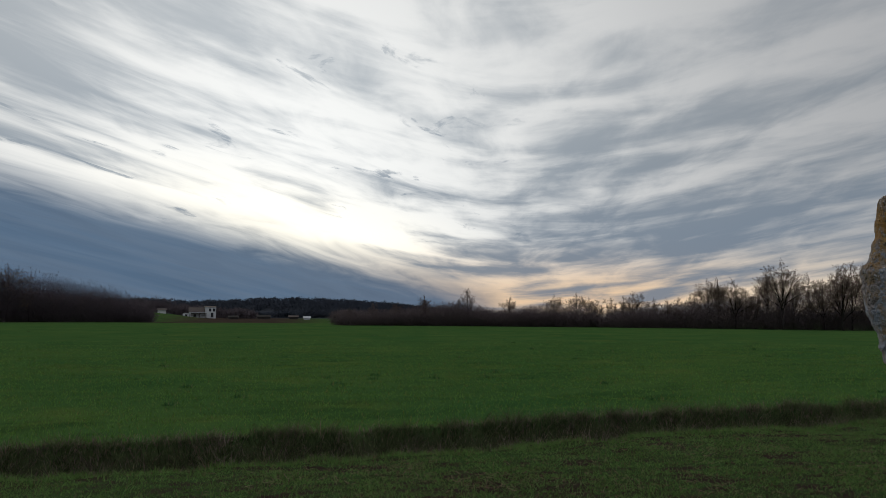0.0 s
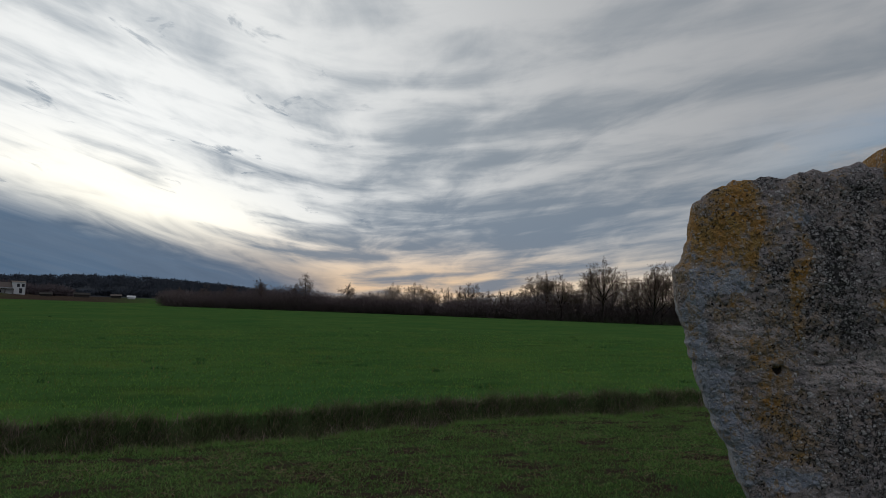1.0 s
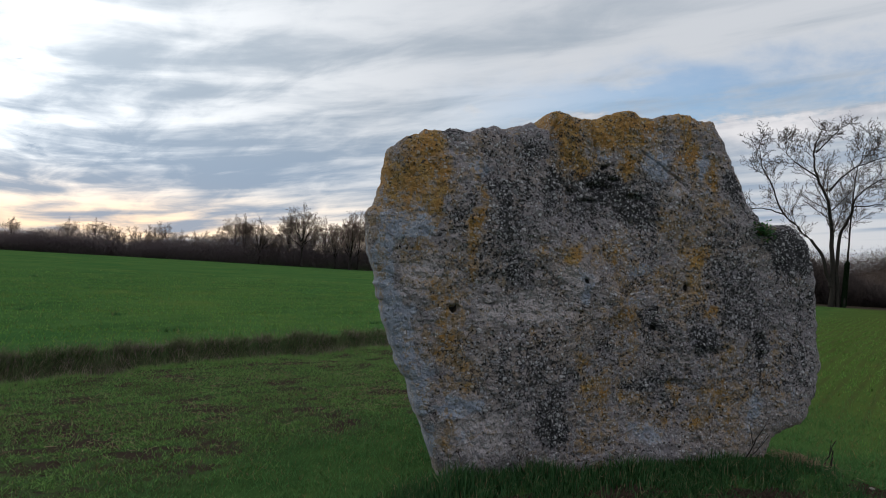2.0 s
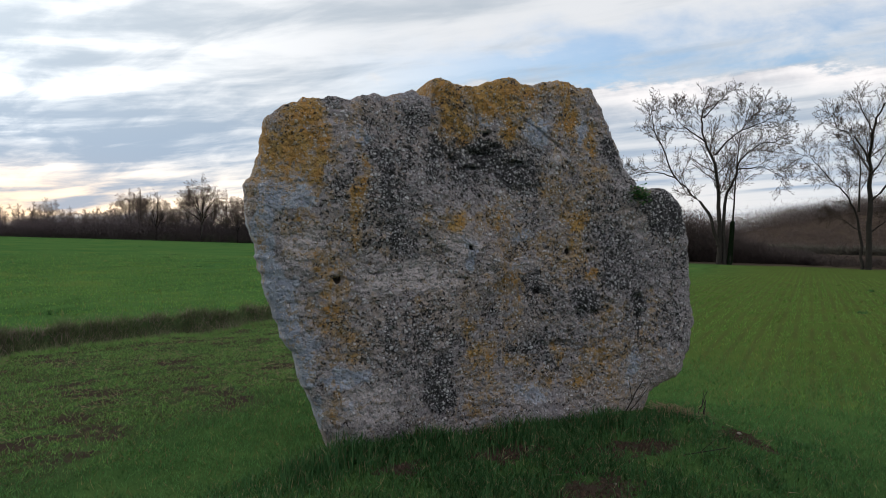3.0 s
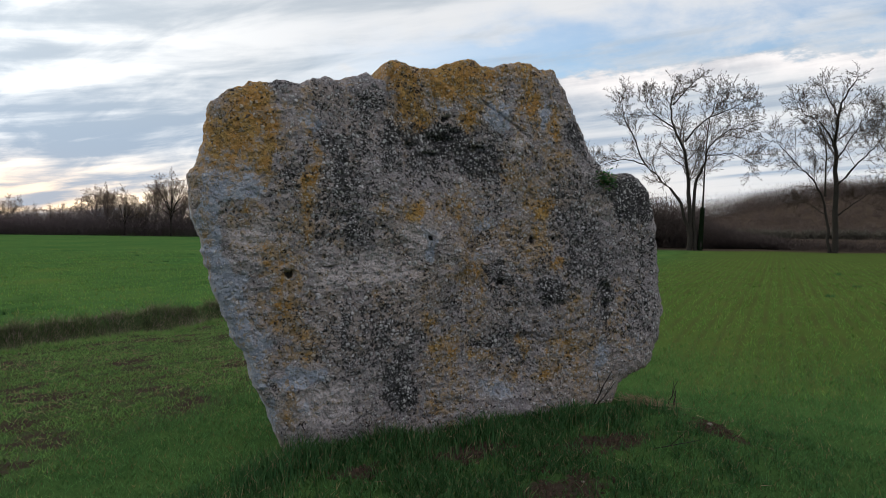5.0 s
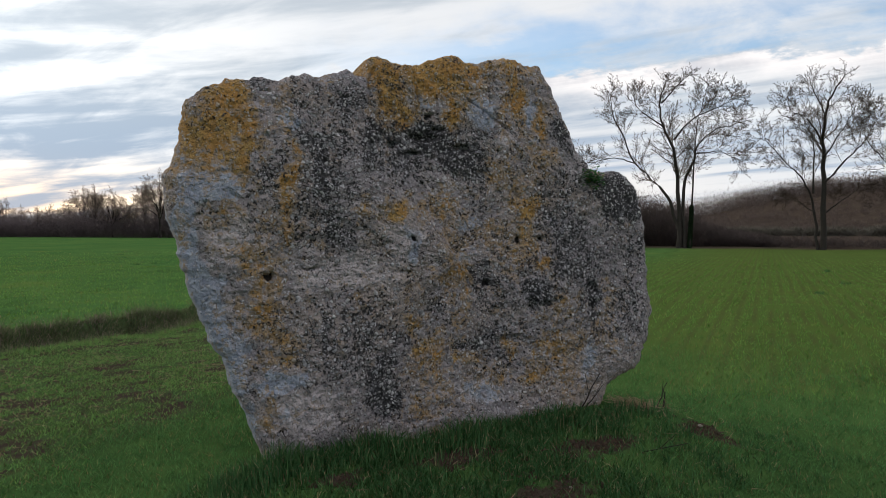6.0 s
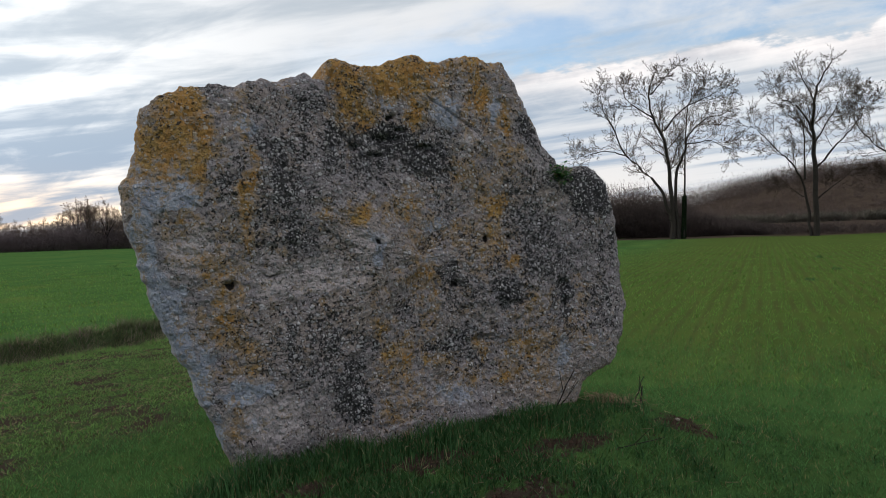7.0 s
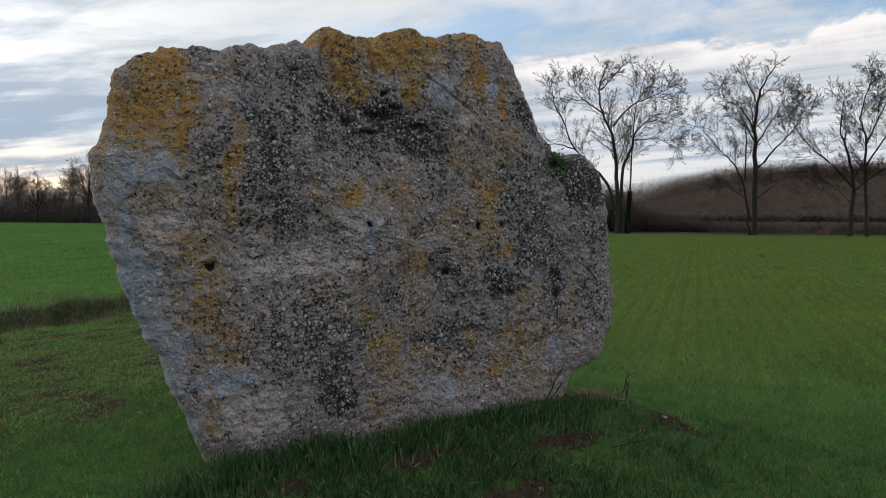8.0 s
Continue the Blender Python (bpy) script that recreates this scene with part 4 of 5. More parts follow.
def build_straw():
    """Cut dry stalks lying on the verge and the mound."""
    rng = np.random.RandomState(31)
    x, y = scatter(9000, -8.5, -1, 3.5, 12, lambda x, y: smooth(across(x, y), -9.0, -8.2) * smooth(across(x, y), -4.5, -5.5) * np.clip(wavy(x, y, 1.8, 5) * -0.8 + 0.3, 0, 1), 32)
    x2, y2 = scatter(420, -0.5, 3.6, 4.6, 7.2, lambda x, y: 1 - soil_clear(x, y) + 0.05, 33)
    heap_u, heap_w = 1.60 + rng.normal(0, 0.13, 260), -0.02 + rng.normal(0, 0.07, 260)
    x = np.concatenate([x, x2, FOOT.x + heap_u * ALONG[0] + heap_w * BACK[0]])
    y = np.concatenate([y, y2, FOOT.y + heap_u * ALONG[1] + heap_w * BACK[1]])
    n = len(x)
    z = height(x, y) + 0.02 + rng.uniform(0, 0.04, n)
    a, length = rng.uniform(0, 2 * math.pi, n), rng.uniform(0.03, 0.12, n)
    dx, dy, dz = np.cos(a) * length, np.sin(a) * length, rng.normal(0, 0.02, n)
    px, py = -np.sin(a) * 0.0025, np.cos(a) * 0.0025
    V = np.stack([np.stack([x - px, y - py, z], 1), np.stack([x + px, y + py, z], 1), np.stack([x + dx + px, y + dy + py, z + dz], 1), np.stack([x + dx - px, y + dy - py, z + dz + 0.004], 1)], 1)
    tagged(mesh_object("dry_straw", V.reshape(-1, 3), np.arange(4 * n).reshape(n, 4), M_STRAW), "dry straw stalks lying on the mown verge", "straw", kind="stuff")


build_straw()

# ---------------------------------------------------------------- trees


class Wood:
    """Collects tapered tubes."""

    def __init__(self):
        self.v, self.f, self.n = [], [], 0

    def tube(self, pts, radii, sides):
        rings = []
        for i, (p, r) in enumerate(zip(pts, radii)):
            d = (pts[min(i + 1, len(pts) - 1)] - pts[max(i - 1, 0)]).normalized()
            a = d.orthogonal().normalized()
            b = d.cross(a)
            for k in range(sides):
                t = 2 * math.pi * k / sides
                q = p + (a * math.cos(t) + b * math.sin(t)) * r
                self.v.append((q.x, q.y, q.z))
            rings.append(self.n)
            self.n += sides
        for r0, r1 in zip(rings[:-1], rings[1:]):
            for k in range(sides):
                m = (k + 1) % sides
                self.f.append((r0 + k, r0 + m, r1 + m, r1 + k))


def wander(rng, start, direction, length, steps, bend, lift):
    pts, d, p = [start.copy()], direction.normalized(), start.copy()
    for _ in range(steps):
        d = (d + Vector((rng.gauss(0, bend), rng.gauss(0, bend), rng.gauss(0, bend) + lift))).normalized()
        p = p + d * (length / steps)
        pts.append(p.copy())
    return pts


def stand(tree, az, dist, scale=1.0, turn=0.0, sink=0.0):
    a = radians(az)
    x, y = dist * math.sin(a), dist * math.cos(a)
    tree.matrix_basis = pose(x, y, float(height(x, y)) - sink, 0, 0, turn) @ Matrix.Scale(scale, 4)
    return tree


def placed_copy(tree, az, dist, scale, turn):
    a = radians(az)
    x, y = dist * math.sin(a), dist * math.cos(a)
    c = copy_thing(tree, Matrix.Identity(4))
    c.matrix_basis = pose(x, y, float(height(x, y)), 0, 0, turn) @ Matrix.Scale(scale, 4)
    return c


def sprout(rng, twigs, start, direction, length, radius, level, rise, least, last):
    """A side branch and the finer ones on it."""
    steps = max(2, min(6, int(length / 0.35)))
    pts = wander(rng, start, direction, length, steps, 0.06 + 0.015 * level, rise)
    radii = [max(radius * (1 - 0.72 * i / steps), least * 0.75) for i in range(steps + 1)]
    twigs.tube(pts, radii, 4 if level == 1 else 3)
    if level == last:
        return
    gap = (0.0, 0.34, 0.24, 0.16)[level] * (1 + 40 * (least - 0.0135))
    f = (0.0, 0.22, 0.15, 0.15)[level]
    while f < 0.99:
        at = f * steps
        j = int(at)
        p = pts[j].lerp(pts[j + 1], at - j)
        d = (pts[j + 1] - pts[j]).normalized()
        side = d.orthogonal().normalized()
        side.rotate(Matrix.Rotation(rng.uniform(0, 2 * math.pi), 3, d))
        angle = rng.uniform(0.5, 1.05)
        nd = d * math.cos(angle) + side * math.sin(angle)
        nl = (0.0, 1.55, 0.62, 0.3)[level] * rng.uniform(0.5, 1.15) * (1.1 - 0.5 * f)
        sprout(rng, twigs, p, nd, nl, max(radii[j] * 0.6, least), level + 1, rise * 0.9, least, last)
        f += gap * rng.uniform(0.6, 1.4) / length


def limb_tree(seed, limbs, label, reach=3.9, rise=0.06, least=0.0135, last=4, mat=None, low=3.6, thick=1.0, top=16.9):
    """limbs: girth at the root, lean away from the path, then the way of its axis, sideways and up."""
    rng = random.Random(seed)
    wood, twigs = Wood(), Wood()
    root = new("bare_tree")
    for girth, lean, way in limbs:
        ctrl = [Vector((a, lean * max(b - way[0][1], 0) + 0.1 * lean, b)) for a, b in way]
        pts = []
        for n in range(len(ctrl) - 1):
            p0, p1, p2, p3 = ctrl[max(n - 1, 0)], ctrl[n], ctrl[n + 1], ctrl[min(n + 2, len(ctrl) - 1)]
            for h in range(5):
                t = h / 5
                q = 0.5 * (2 * p1 + (p2 - p0) * t + (2 * p0 - 5 * p1 + 4 * p2 - p3) * t * t + (3 * p1 - p0 - 3 * p2 + p3) * t ** 3)
                pts.append(q + Vector((rng.gauss(0, 0.05), rng.gauss(0, 0.08), rng.gauss(0, 0.04))) * (1 if n + h else 0))
        pts.append(ctrl[-1])
        total = len(pts) - 1
        radii = [max(girth * (1 - 0.92 * (i / total) ** 0.62), 0.02) for i in range(total + 1)]
        wood.tube(pts, radii, 8)
        run = 0.0
        for i in range(1, total + 1):
            stretch = (pts[i] - pts[i - 1]).length
            run += stretch
            f = i / total
            if pts[i].z < low or f < 0.3:
                continue
            for _ in range(int(stretch * thick * rng.uniform(1.8, 3.0) + 0.5) + (3 if i == total else 0)):
                p = pts[i - 1].lerp(pts[i], rng.random())
                d = (pts[i] - pts[i - 1]).normalized()
                side = d.orthogonal().normalized()
                side.rotate(Matrix.Rotation(rng.uniform(0, 2 * math.pi), 3, d))
                angle = rng.uniform(0.5, 1.2)
                nd = d * math.cos(angle) + side * math.sin(angle) + Vector((0, 0, 0.15))
                room = min(1.0, max(0.3, (top - p.z) / 3.6))
                sprout(rng, twigs, p, nd, room * reach * rng.uniform(0.45, 1.0) * (1.2 - 0.55 * f) * (0.6 if pts[i].z < 2 * low else 1.0), max(radii[i] * 0.42, 0.02), 1, rise, least, last)
    mesh_object("trunk", wood.v, wood.f, M_BARK, root, smooth=True)
    mesh_object("crown", twigs.v, twigs.f, mat or M_TWIG, root)
    return tagged(root, label, "tree")


TREE_A = [(0.30, 0.03, [(-0.3, -0.3), (-0.3, 4.6), (-0.7, 9.0), (-1.8, 12.0), (-2.1, 14.6), (-1.5, 16.6)]),
          (0.20, -0.10, [(-0.4, 1.8), (-1.2, 4.6), (-2.9, 6.8), (-4.6, 8.5), (-5.6, 11.0), (-6.5, 13.0), (-6.8, 15.0)]),
          (0.08, -0.1, [(-4.5, 8.4), (-6.5, 8.9), (-8.8, 8.6), (-9.5, 8.3)]),
          (0.22, 0.08, [(0.3, -0.3), (0.1, 5.7), (1.0, 8.5), (1.5, 10.1), (2.9, 11.5), (4.6, 11.8)]),
          (0.08, 0.0, [(1.2, 9.1), (3.4, 9.3), (5.2, 8.2)]),
          (0.13, 0.12, [(0.75, -0.3), (1.0, 5.7), (1.25, 11.2), (1.8, 14.0), (2.4, 16.2)]),
          (0.11, 0.1, [(-0.8, 10.6), (1.0, 12.6), (3.5, 13.7), (4.8, 14.3)]),
          (0.10, -0.1, [(-1.7, 11.8), (-4.1, 13.7), (-4.6, 15.2)]),
          (0.09, 0.05, [(-2.0, 14.2), (-0.4, 16.0), (0.6, 16.8)])]
TREE_B = [(0.32, 0.0, [(0.0, -0.3), (0.0, 7.0), (-0.1, 10.4), (0.1, 13.5), (1.0, 15.6), (1.7, 16.8)]),
          (0.17, 0.08, [(-0.5, -0.3), (-0.8, 4.0), (-1.8, 6.8), (-3.2, 8.5), (-4.9, 10.5), (-5.8, 11.2)]),
          (0.12, -0.1, [(-0.1, 10.0), (-1.2, 12.4), (-2.9, 13.7), (-3.4, 14.8)]),
          (0.14, 0.1, [(0.1, 6.6), (2.0, 8.7), (3.3, 10.3), (4.4, 12.4)]),
          (0.09, -0.1, [(0.2, 3.6), (1.8, 4.9), (3.4, 6.2)]),
          (0.12, 0.15, [(-0.9, 5.5), (-1.0, 10.4), (-1.8, 12.8)]),
          (0.09, 0.0, [(0.1, 13.0), (-1.0, 15.4), (-1.3, 16.6)]),
          (0.09, -0.12, [(0.0, 9.0), (1.6, 11.6), (2.6, 13.6)]),
          (0.07, 0.05, [(-0.7, 3.6), (-2.0, 4.6), (-3.4, 5.0)])]
TREE_C = [(0.26, 0.0, [(0.0, -0.3), (0.1, 4.0), (-0.3, 7.0), (-1.0, 9.5), (-0.8, 12.0)]),
          (0.22, 0.1, [(1.3, -0.3), (1.1, 4.0), (1.0, 8.3), (0.6, 11.0), (1.6, 14.4)]),
          (0.12, -0.06, [(0.1, 4.4), (-1.8, 6.6), (-3.4, 8.0), (-4.7, 10.1), (-4.5, 12.2)]),
          (0.11, 0.0, [(1.1, 6.2), (2.6, 8.8), (3.4, 11.6)]),
          (0.09, 0.05, [(0.1, 4.0), (2.6, 6.0), (4.6, 8.0)]),
          (0.09, -0.1, [(1.0, 8.0), (2.2, 11.0), (3.0, 13.4)]),
          (0.07, 0.0, [(0.0, 3.0), (-1.4, 4.4), (-2.6, 5.2)])]
tree_one = limb_tree(3, TREE_A, "tall bare many-stemmed winter tree with ivy at the field's edge")
stand(tree_one, 18.75, 70.5, 0.92, -18.7)
stand(limb_tree(8, TREE_B, "broad bare winter tree with fine twigs at the field's edge"), 27.95, 69.3, 0.85, -28)
stand(limb_tree(12, TREE_C, "rounded bare winter tree beside brown fallow land"), 33.9, 70.0, 0.92, -34)


def build_ivy(tree):
    """Ivy climbing the straight stem."""
    rng = np.random.RandomState(61)
    n = 2600
    h = rng.uniform(0, 1, n) ** 1.6 * 4.2
    a = rng.uniform(0, 2 * math.pi, n)
    r = 0.12 + 0.12 * rng.rand(n)
    c = np.stack([0.72 + h * 0.045 + r * np.cos(a), 0.05 + h * 0.12 + r * np.sin(a), h], 1)
    d1 = np.stack([-np.sin(a), np.cos(a), rng.uniform(-0.5, 0.5, n)], 1) * 0.07
    d2 = np.stack([np.cos(a) * 0.3, np.sin(a) * 0.3, -np.ones(n)], 1) * 0.07
    V = np.stack([c - d1, c + d2, c + d1, c - d2], 1)
    mesh_object("ivy", V.reshape(-1, 3), np.arange(4 * n).reshape(n, 4), M_IVY, tree, label="dark green ivy leaves")


build_ivy(tree_one)

def dome(seed, tall, fork, half, count):
    """Limbs that fan out of a short trunk into a rounded crown."""
    rng = random.Random(seed)
    limbs = [(0.24, 0.0, [(0.0, -0.3), (0.0, fork), (0.1, tall * 0.6), (0.0, tall * 0.88)])]
    for n in range(count):
        a = (n + 0.5) / count * math.pi
        out, up = math.cos(a) * half * rng.uniform(0.75, 1.0), fork + (tall * 0.86 - fork) * math.sin(a) ** 0.6 * rng.uniform(0.75, 1.0)
        foot = fork * rng.uniform(0.75, 1.2)
        limbs.append((0.12, rng.uniform(-0.4, 0.4), [(0.0, foot), (out * 0.35, foot + (up - foot) * 0.42), (out * 0.75, foot + (up - foot) * 0.78), (out, up)]))
    return limbs


far_a = limb_tree(21, dome(21, 13.0, 4.0, 4.3, 9), "distant bare round-crowned tree above a dark thicket", 2.4, 0.05, 0.019, 4, M_HAZY_TWIG, 3.0, 0.85, 13.0)
far_b = limb_tree(22, dome(22, 12.0, 2.0, 3.0, 7), "distant bare many-stemmed tree above a dark thicket", 2.2, 0.05, 0.019, 4, M_HAZY_TWIG, 2.0, 0.85, 12.0)
far_c = limb_tree(23, dome(23, 11.0, 2.6, 4.2, 8), "distant bare spreading tree above a dark thicket", 2.2, 0.05, 0.019, 4, M_HAZY_TWIG, 2.0, 0.85, 11.0)
stand(far_a, -20.1, 146)
stand(far_b, -16.4, 145)
stand(far_c, -23.2, 148, 0.85)
ROW = [(-52.0, 152, 0.34, 3), (-50.2, 153, 0.4, 2), (-48.3, 152, 0.45, 3), (-46.2, 151, 0.5, 1), (-75.3, 186, 1.0, 1), (-74.0, 186, 0.75, 3), (-76.6, 184, 0.85, 2), (-72.6, 188, 0.62, 3), (-70.8, 188, 0.6, 2), (-69.2, 190, 0.55, 3), (-78.5, 184, 0.9, 2), (-42.9, 150, 0.66, 2), (-43.6, 152, 0.5, 3), (-39.6, 152, 0.48, 1), (-36.2, 152, 0.52, 1), (-34.5, 155, 0.55, 1)]
picker = random.Random(15)
az = -33.6
while az < -4:                                  # the tree line rises towards the stone
    tall_here = float(np.interp(az, [-34, -30, -27, -26, -24, -21, -16, -4], [0.6, 0.6, 0.52, 0.72, 0.74, 0.82, 0.98, 0.95]))
    ROW.append((az, 149 + picker.uniform(-2, 6), tall_here * picker.uniform(0.8, 1.08), picker.choice((1, 2, 2, 3))))
    az += picker.uniform(0.55, 1.15)
rng = random.Random(5)
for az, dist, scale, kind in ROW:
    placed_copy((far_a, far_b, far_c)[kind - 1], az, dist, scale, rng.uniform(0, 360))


def thicket(name, label, n, az0, az1, dist, depth, tall, mat, wide=0.10, seed=1, category="thicket", gaps=0.35, per=260, slim=0.5, reach=0.5, sink=0.12):
    """Leafless bushes, crowded together between two bearings: each a rounded heap of short twigs that fan out from its foot."""
    rng = np.random.RandomState(seed)
    count = max(3, n // per)
    az = rng.uniform(az0, az1, count)
    d = (dist(az) if callable(dist) else float(dist)) + rng.uniform(0, depth, count)
    x, y = d * np.sin(np.radians(az)), d * np.cos(np.radians(az))
    t0 = tall(az) if callable(tall) else np.full(count, float(tall))
    high = np.maximum(t0, 0.4) * np.clip(rng.normal(0.95, gaps * 0.6, count), 0.35, 1.25)
    z = height(x, y) - sink * high
    pick = rng.randint(0, count, n)
    # a point of the rounded crown, denser towards its skin
    v = rng.normal(size=(n, 3))
    v /= np.linalg.norm(v, axis=1)[:, None]
    r = rng.uniform(0, 1, n) ** 0.45 * (0.9 + 0.12 * np.sin(v[:, 0] * 5 + pick) * np.sin(v[:, 2] * 6 + pick * 1.7))
    h = high[pick]
    half = h * slim * rng.uniform(0.8, 1.2, count)[pick]
    P = np.stack([x[pick] + v[:, 0] * r * half, y[pick] + v[:, 1] * r * half, z[pick] + h * (0.46 + 0.5 * v[:, 2] * r)], 1)
    foot = np.stack([x[pick], y[pick], z[pick] - 0.3 * h], 1)
    out = P - foot
    out /= np.linalg.norm(out, axis=1)[:, None]
    out += rng.normal(0, 0.6, (n, 3))
    length = np.minimum(h * rng.uniform(0.10, 0.26, n), reach * rng.uniform(0.5, 1.3, n))
    side = np.cross(out, rng.normal(size=(n, 3)))
    side *= (wide * rng.uniform(0.5, 1.4, n) / (np.linalg.norm(side, axis=1) + 1e-6))[:, None]
    tip = P + out * length[:, None]
    P[:, 2] = np.maximum(P[:, 2], z[pick] - 0.2)
    V = np.stack([P - side, P + side, tip], 1)
    ob = mesh_object(name, V.reshape(-1, 3), np.arange(3 * n).reshape(n, 3), mat)
    soft_normals(ob, np.repeat(v * 0.8 + (0, 0, 0.35) + rng.normal(0, 0.3, (n, 3)), 3, axis=0))
    return tagged(ob, label, category, kind="stuff")


step = lambda a, pts: np.interp(a, [p[0] for p in pts], [p[1] for p in pts])
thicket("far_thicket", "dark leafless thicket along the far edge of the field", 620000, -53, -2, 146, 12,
        lambda a: step(a, [(-53, 3.2), (-49, 3.4), (-46.5, 4.4), (-44, 5.0), (-40, 3.4), (-37, 4.8), (-33, 4.0), (-28, 3.9), (-26, 5.8), (-21, 6.4), (-15, 7.2), (-2, 7.2)]), M_HAZY_SCRUB, 0.045, 2, gaps=0.62, per=480, slim=0.6, reach=0.2)
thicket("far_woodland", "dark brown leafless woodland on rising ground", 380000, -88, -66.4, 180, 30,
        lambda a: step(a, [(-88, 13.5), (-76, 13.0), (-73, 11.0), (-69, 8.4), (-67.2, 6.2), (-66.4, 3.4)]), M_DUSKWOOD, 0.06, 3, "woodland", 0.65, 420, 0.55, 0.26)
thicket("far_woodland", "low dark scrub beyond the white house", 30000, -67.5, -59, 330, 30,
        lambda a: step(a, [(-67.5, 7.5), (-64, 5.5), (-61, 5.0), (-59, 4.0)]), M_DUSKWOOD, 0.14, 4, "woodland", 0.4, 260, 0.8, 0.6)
thicket("ridge_woodland", "dark wooded ridge on the skyline", 80000, -88, -38, 640, 270, lambda a: step(a, [(-88, 7.0), (-50, 7.0), (-38, 1.0)]), M_HAZY_RIDGE, 0.6, 5, "woodland", 0.2, 70, 0.9, 1.2)
thicket("ridge_woodland", "dark wooded foot of the ridge", 45000, -60, -38, 420, 80, lambda a: step(a, [(-60, 3.0), (-54, 6.0), (-46, 6.0), (-38, 1.0)]), M_HAZY_RIDGE, 0.4, 8, "woodland", 0.3, 110, 0.7, 0.8)
thicket("field_scrub", "brown leafless scrub and saplings behind the field", 240000, 9, 25.5, 78, 12,
        lambda a: step(a, [(9, 6.0), (16.5, 5.8), (18.5, 4.6), (20, 2.6), (22.5, 1.6), (25.5, 0.8)]), M_SCRUB, 0.02, 6, "scrub", 0.5, reach=0.3)
thicket("field_scrub", "dry brown saplings and brambles along the fallow land", 14000, 25, 40, 74, 8, 1.1, M_SCRUB, 0.02, 16, "scrub", 0.6, 120, 0.7)
thicket("far_hedge", "dark leafless hedge across brown fallow land", 60000, 17, 50, 200, 8, 2.6, M_HEDGE, 0.09, 7, "hedge", 0.2, 200, 0.7)
thicket("hill_woodland", "brown leafless woodland on the hill", 320000, 10, 55, 335, 60,
        lambda a: step(a, [(10, 17), (20, 18), (24, 15), (28, 12), (55, 12)]), M_HILL, 0.12, 9, "woodland", 0.3, 500, 1.0, 0.4, 0.38)
thicket("hill_scrub", "scattered brown scrub on the hill's slope", 150000, 12, 50, 212, 125, lambda a: 3.2 - 1.9 * np.exp(-((a - 33) / 3.0) ** 2), M_HILL, 0.055, 10, "scrub", 0.6, 90, 0.8)


# ---------------------------------------------------------------- the farmhouse far off


def box(bm, x0, x1, y0, y1, z0, z1):
    m = Matrix.Translation(((x0 + x1) / 2, (y0 + y1) / 2, (z0 + z1) / 2)) @ Matrix.Diagonal((x1 - x0, y1 - y0, z1 - z0, 1))
    bmesh.ops.create_cube(bm, size=1, matrix=m)


def gable(bm, x0, x1, y0, y1, z0, z1, over=0.3):
    """A pitched roof with its ridge along x."""
    ym = (y0 + y1) / 2
    p = [(x0 - over, y0 - over, z0), (x1 + over, y0 - over, z0), (x1 + over, y1 + over, z0), (x0 - over, y1 + over, z0), (x0 - over, ym, z1), (x1 + over, ym, z1)]
    v = [bm.verts.new(q) for q in p]
    for f in ((0, 1, 5, 4), (2, 3, 4, 5), (3, 0, 4), (1, 2, 5), (3, 2, 1, 0)):
        bm.faces.new([v[i] for i in f])


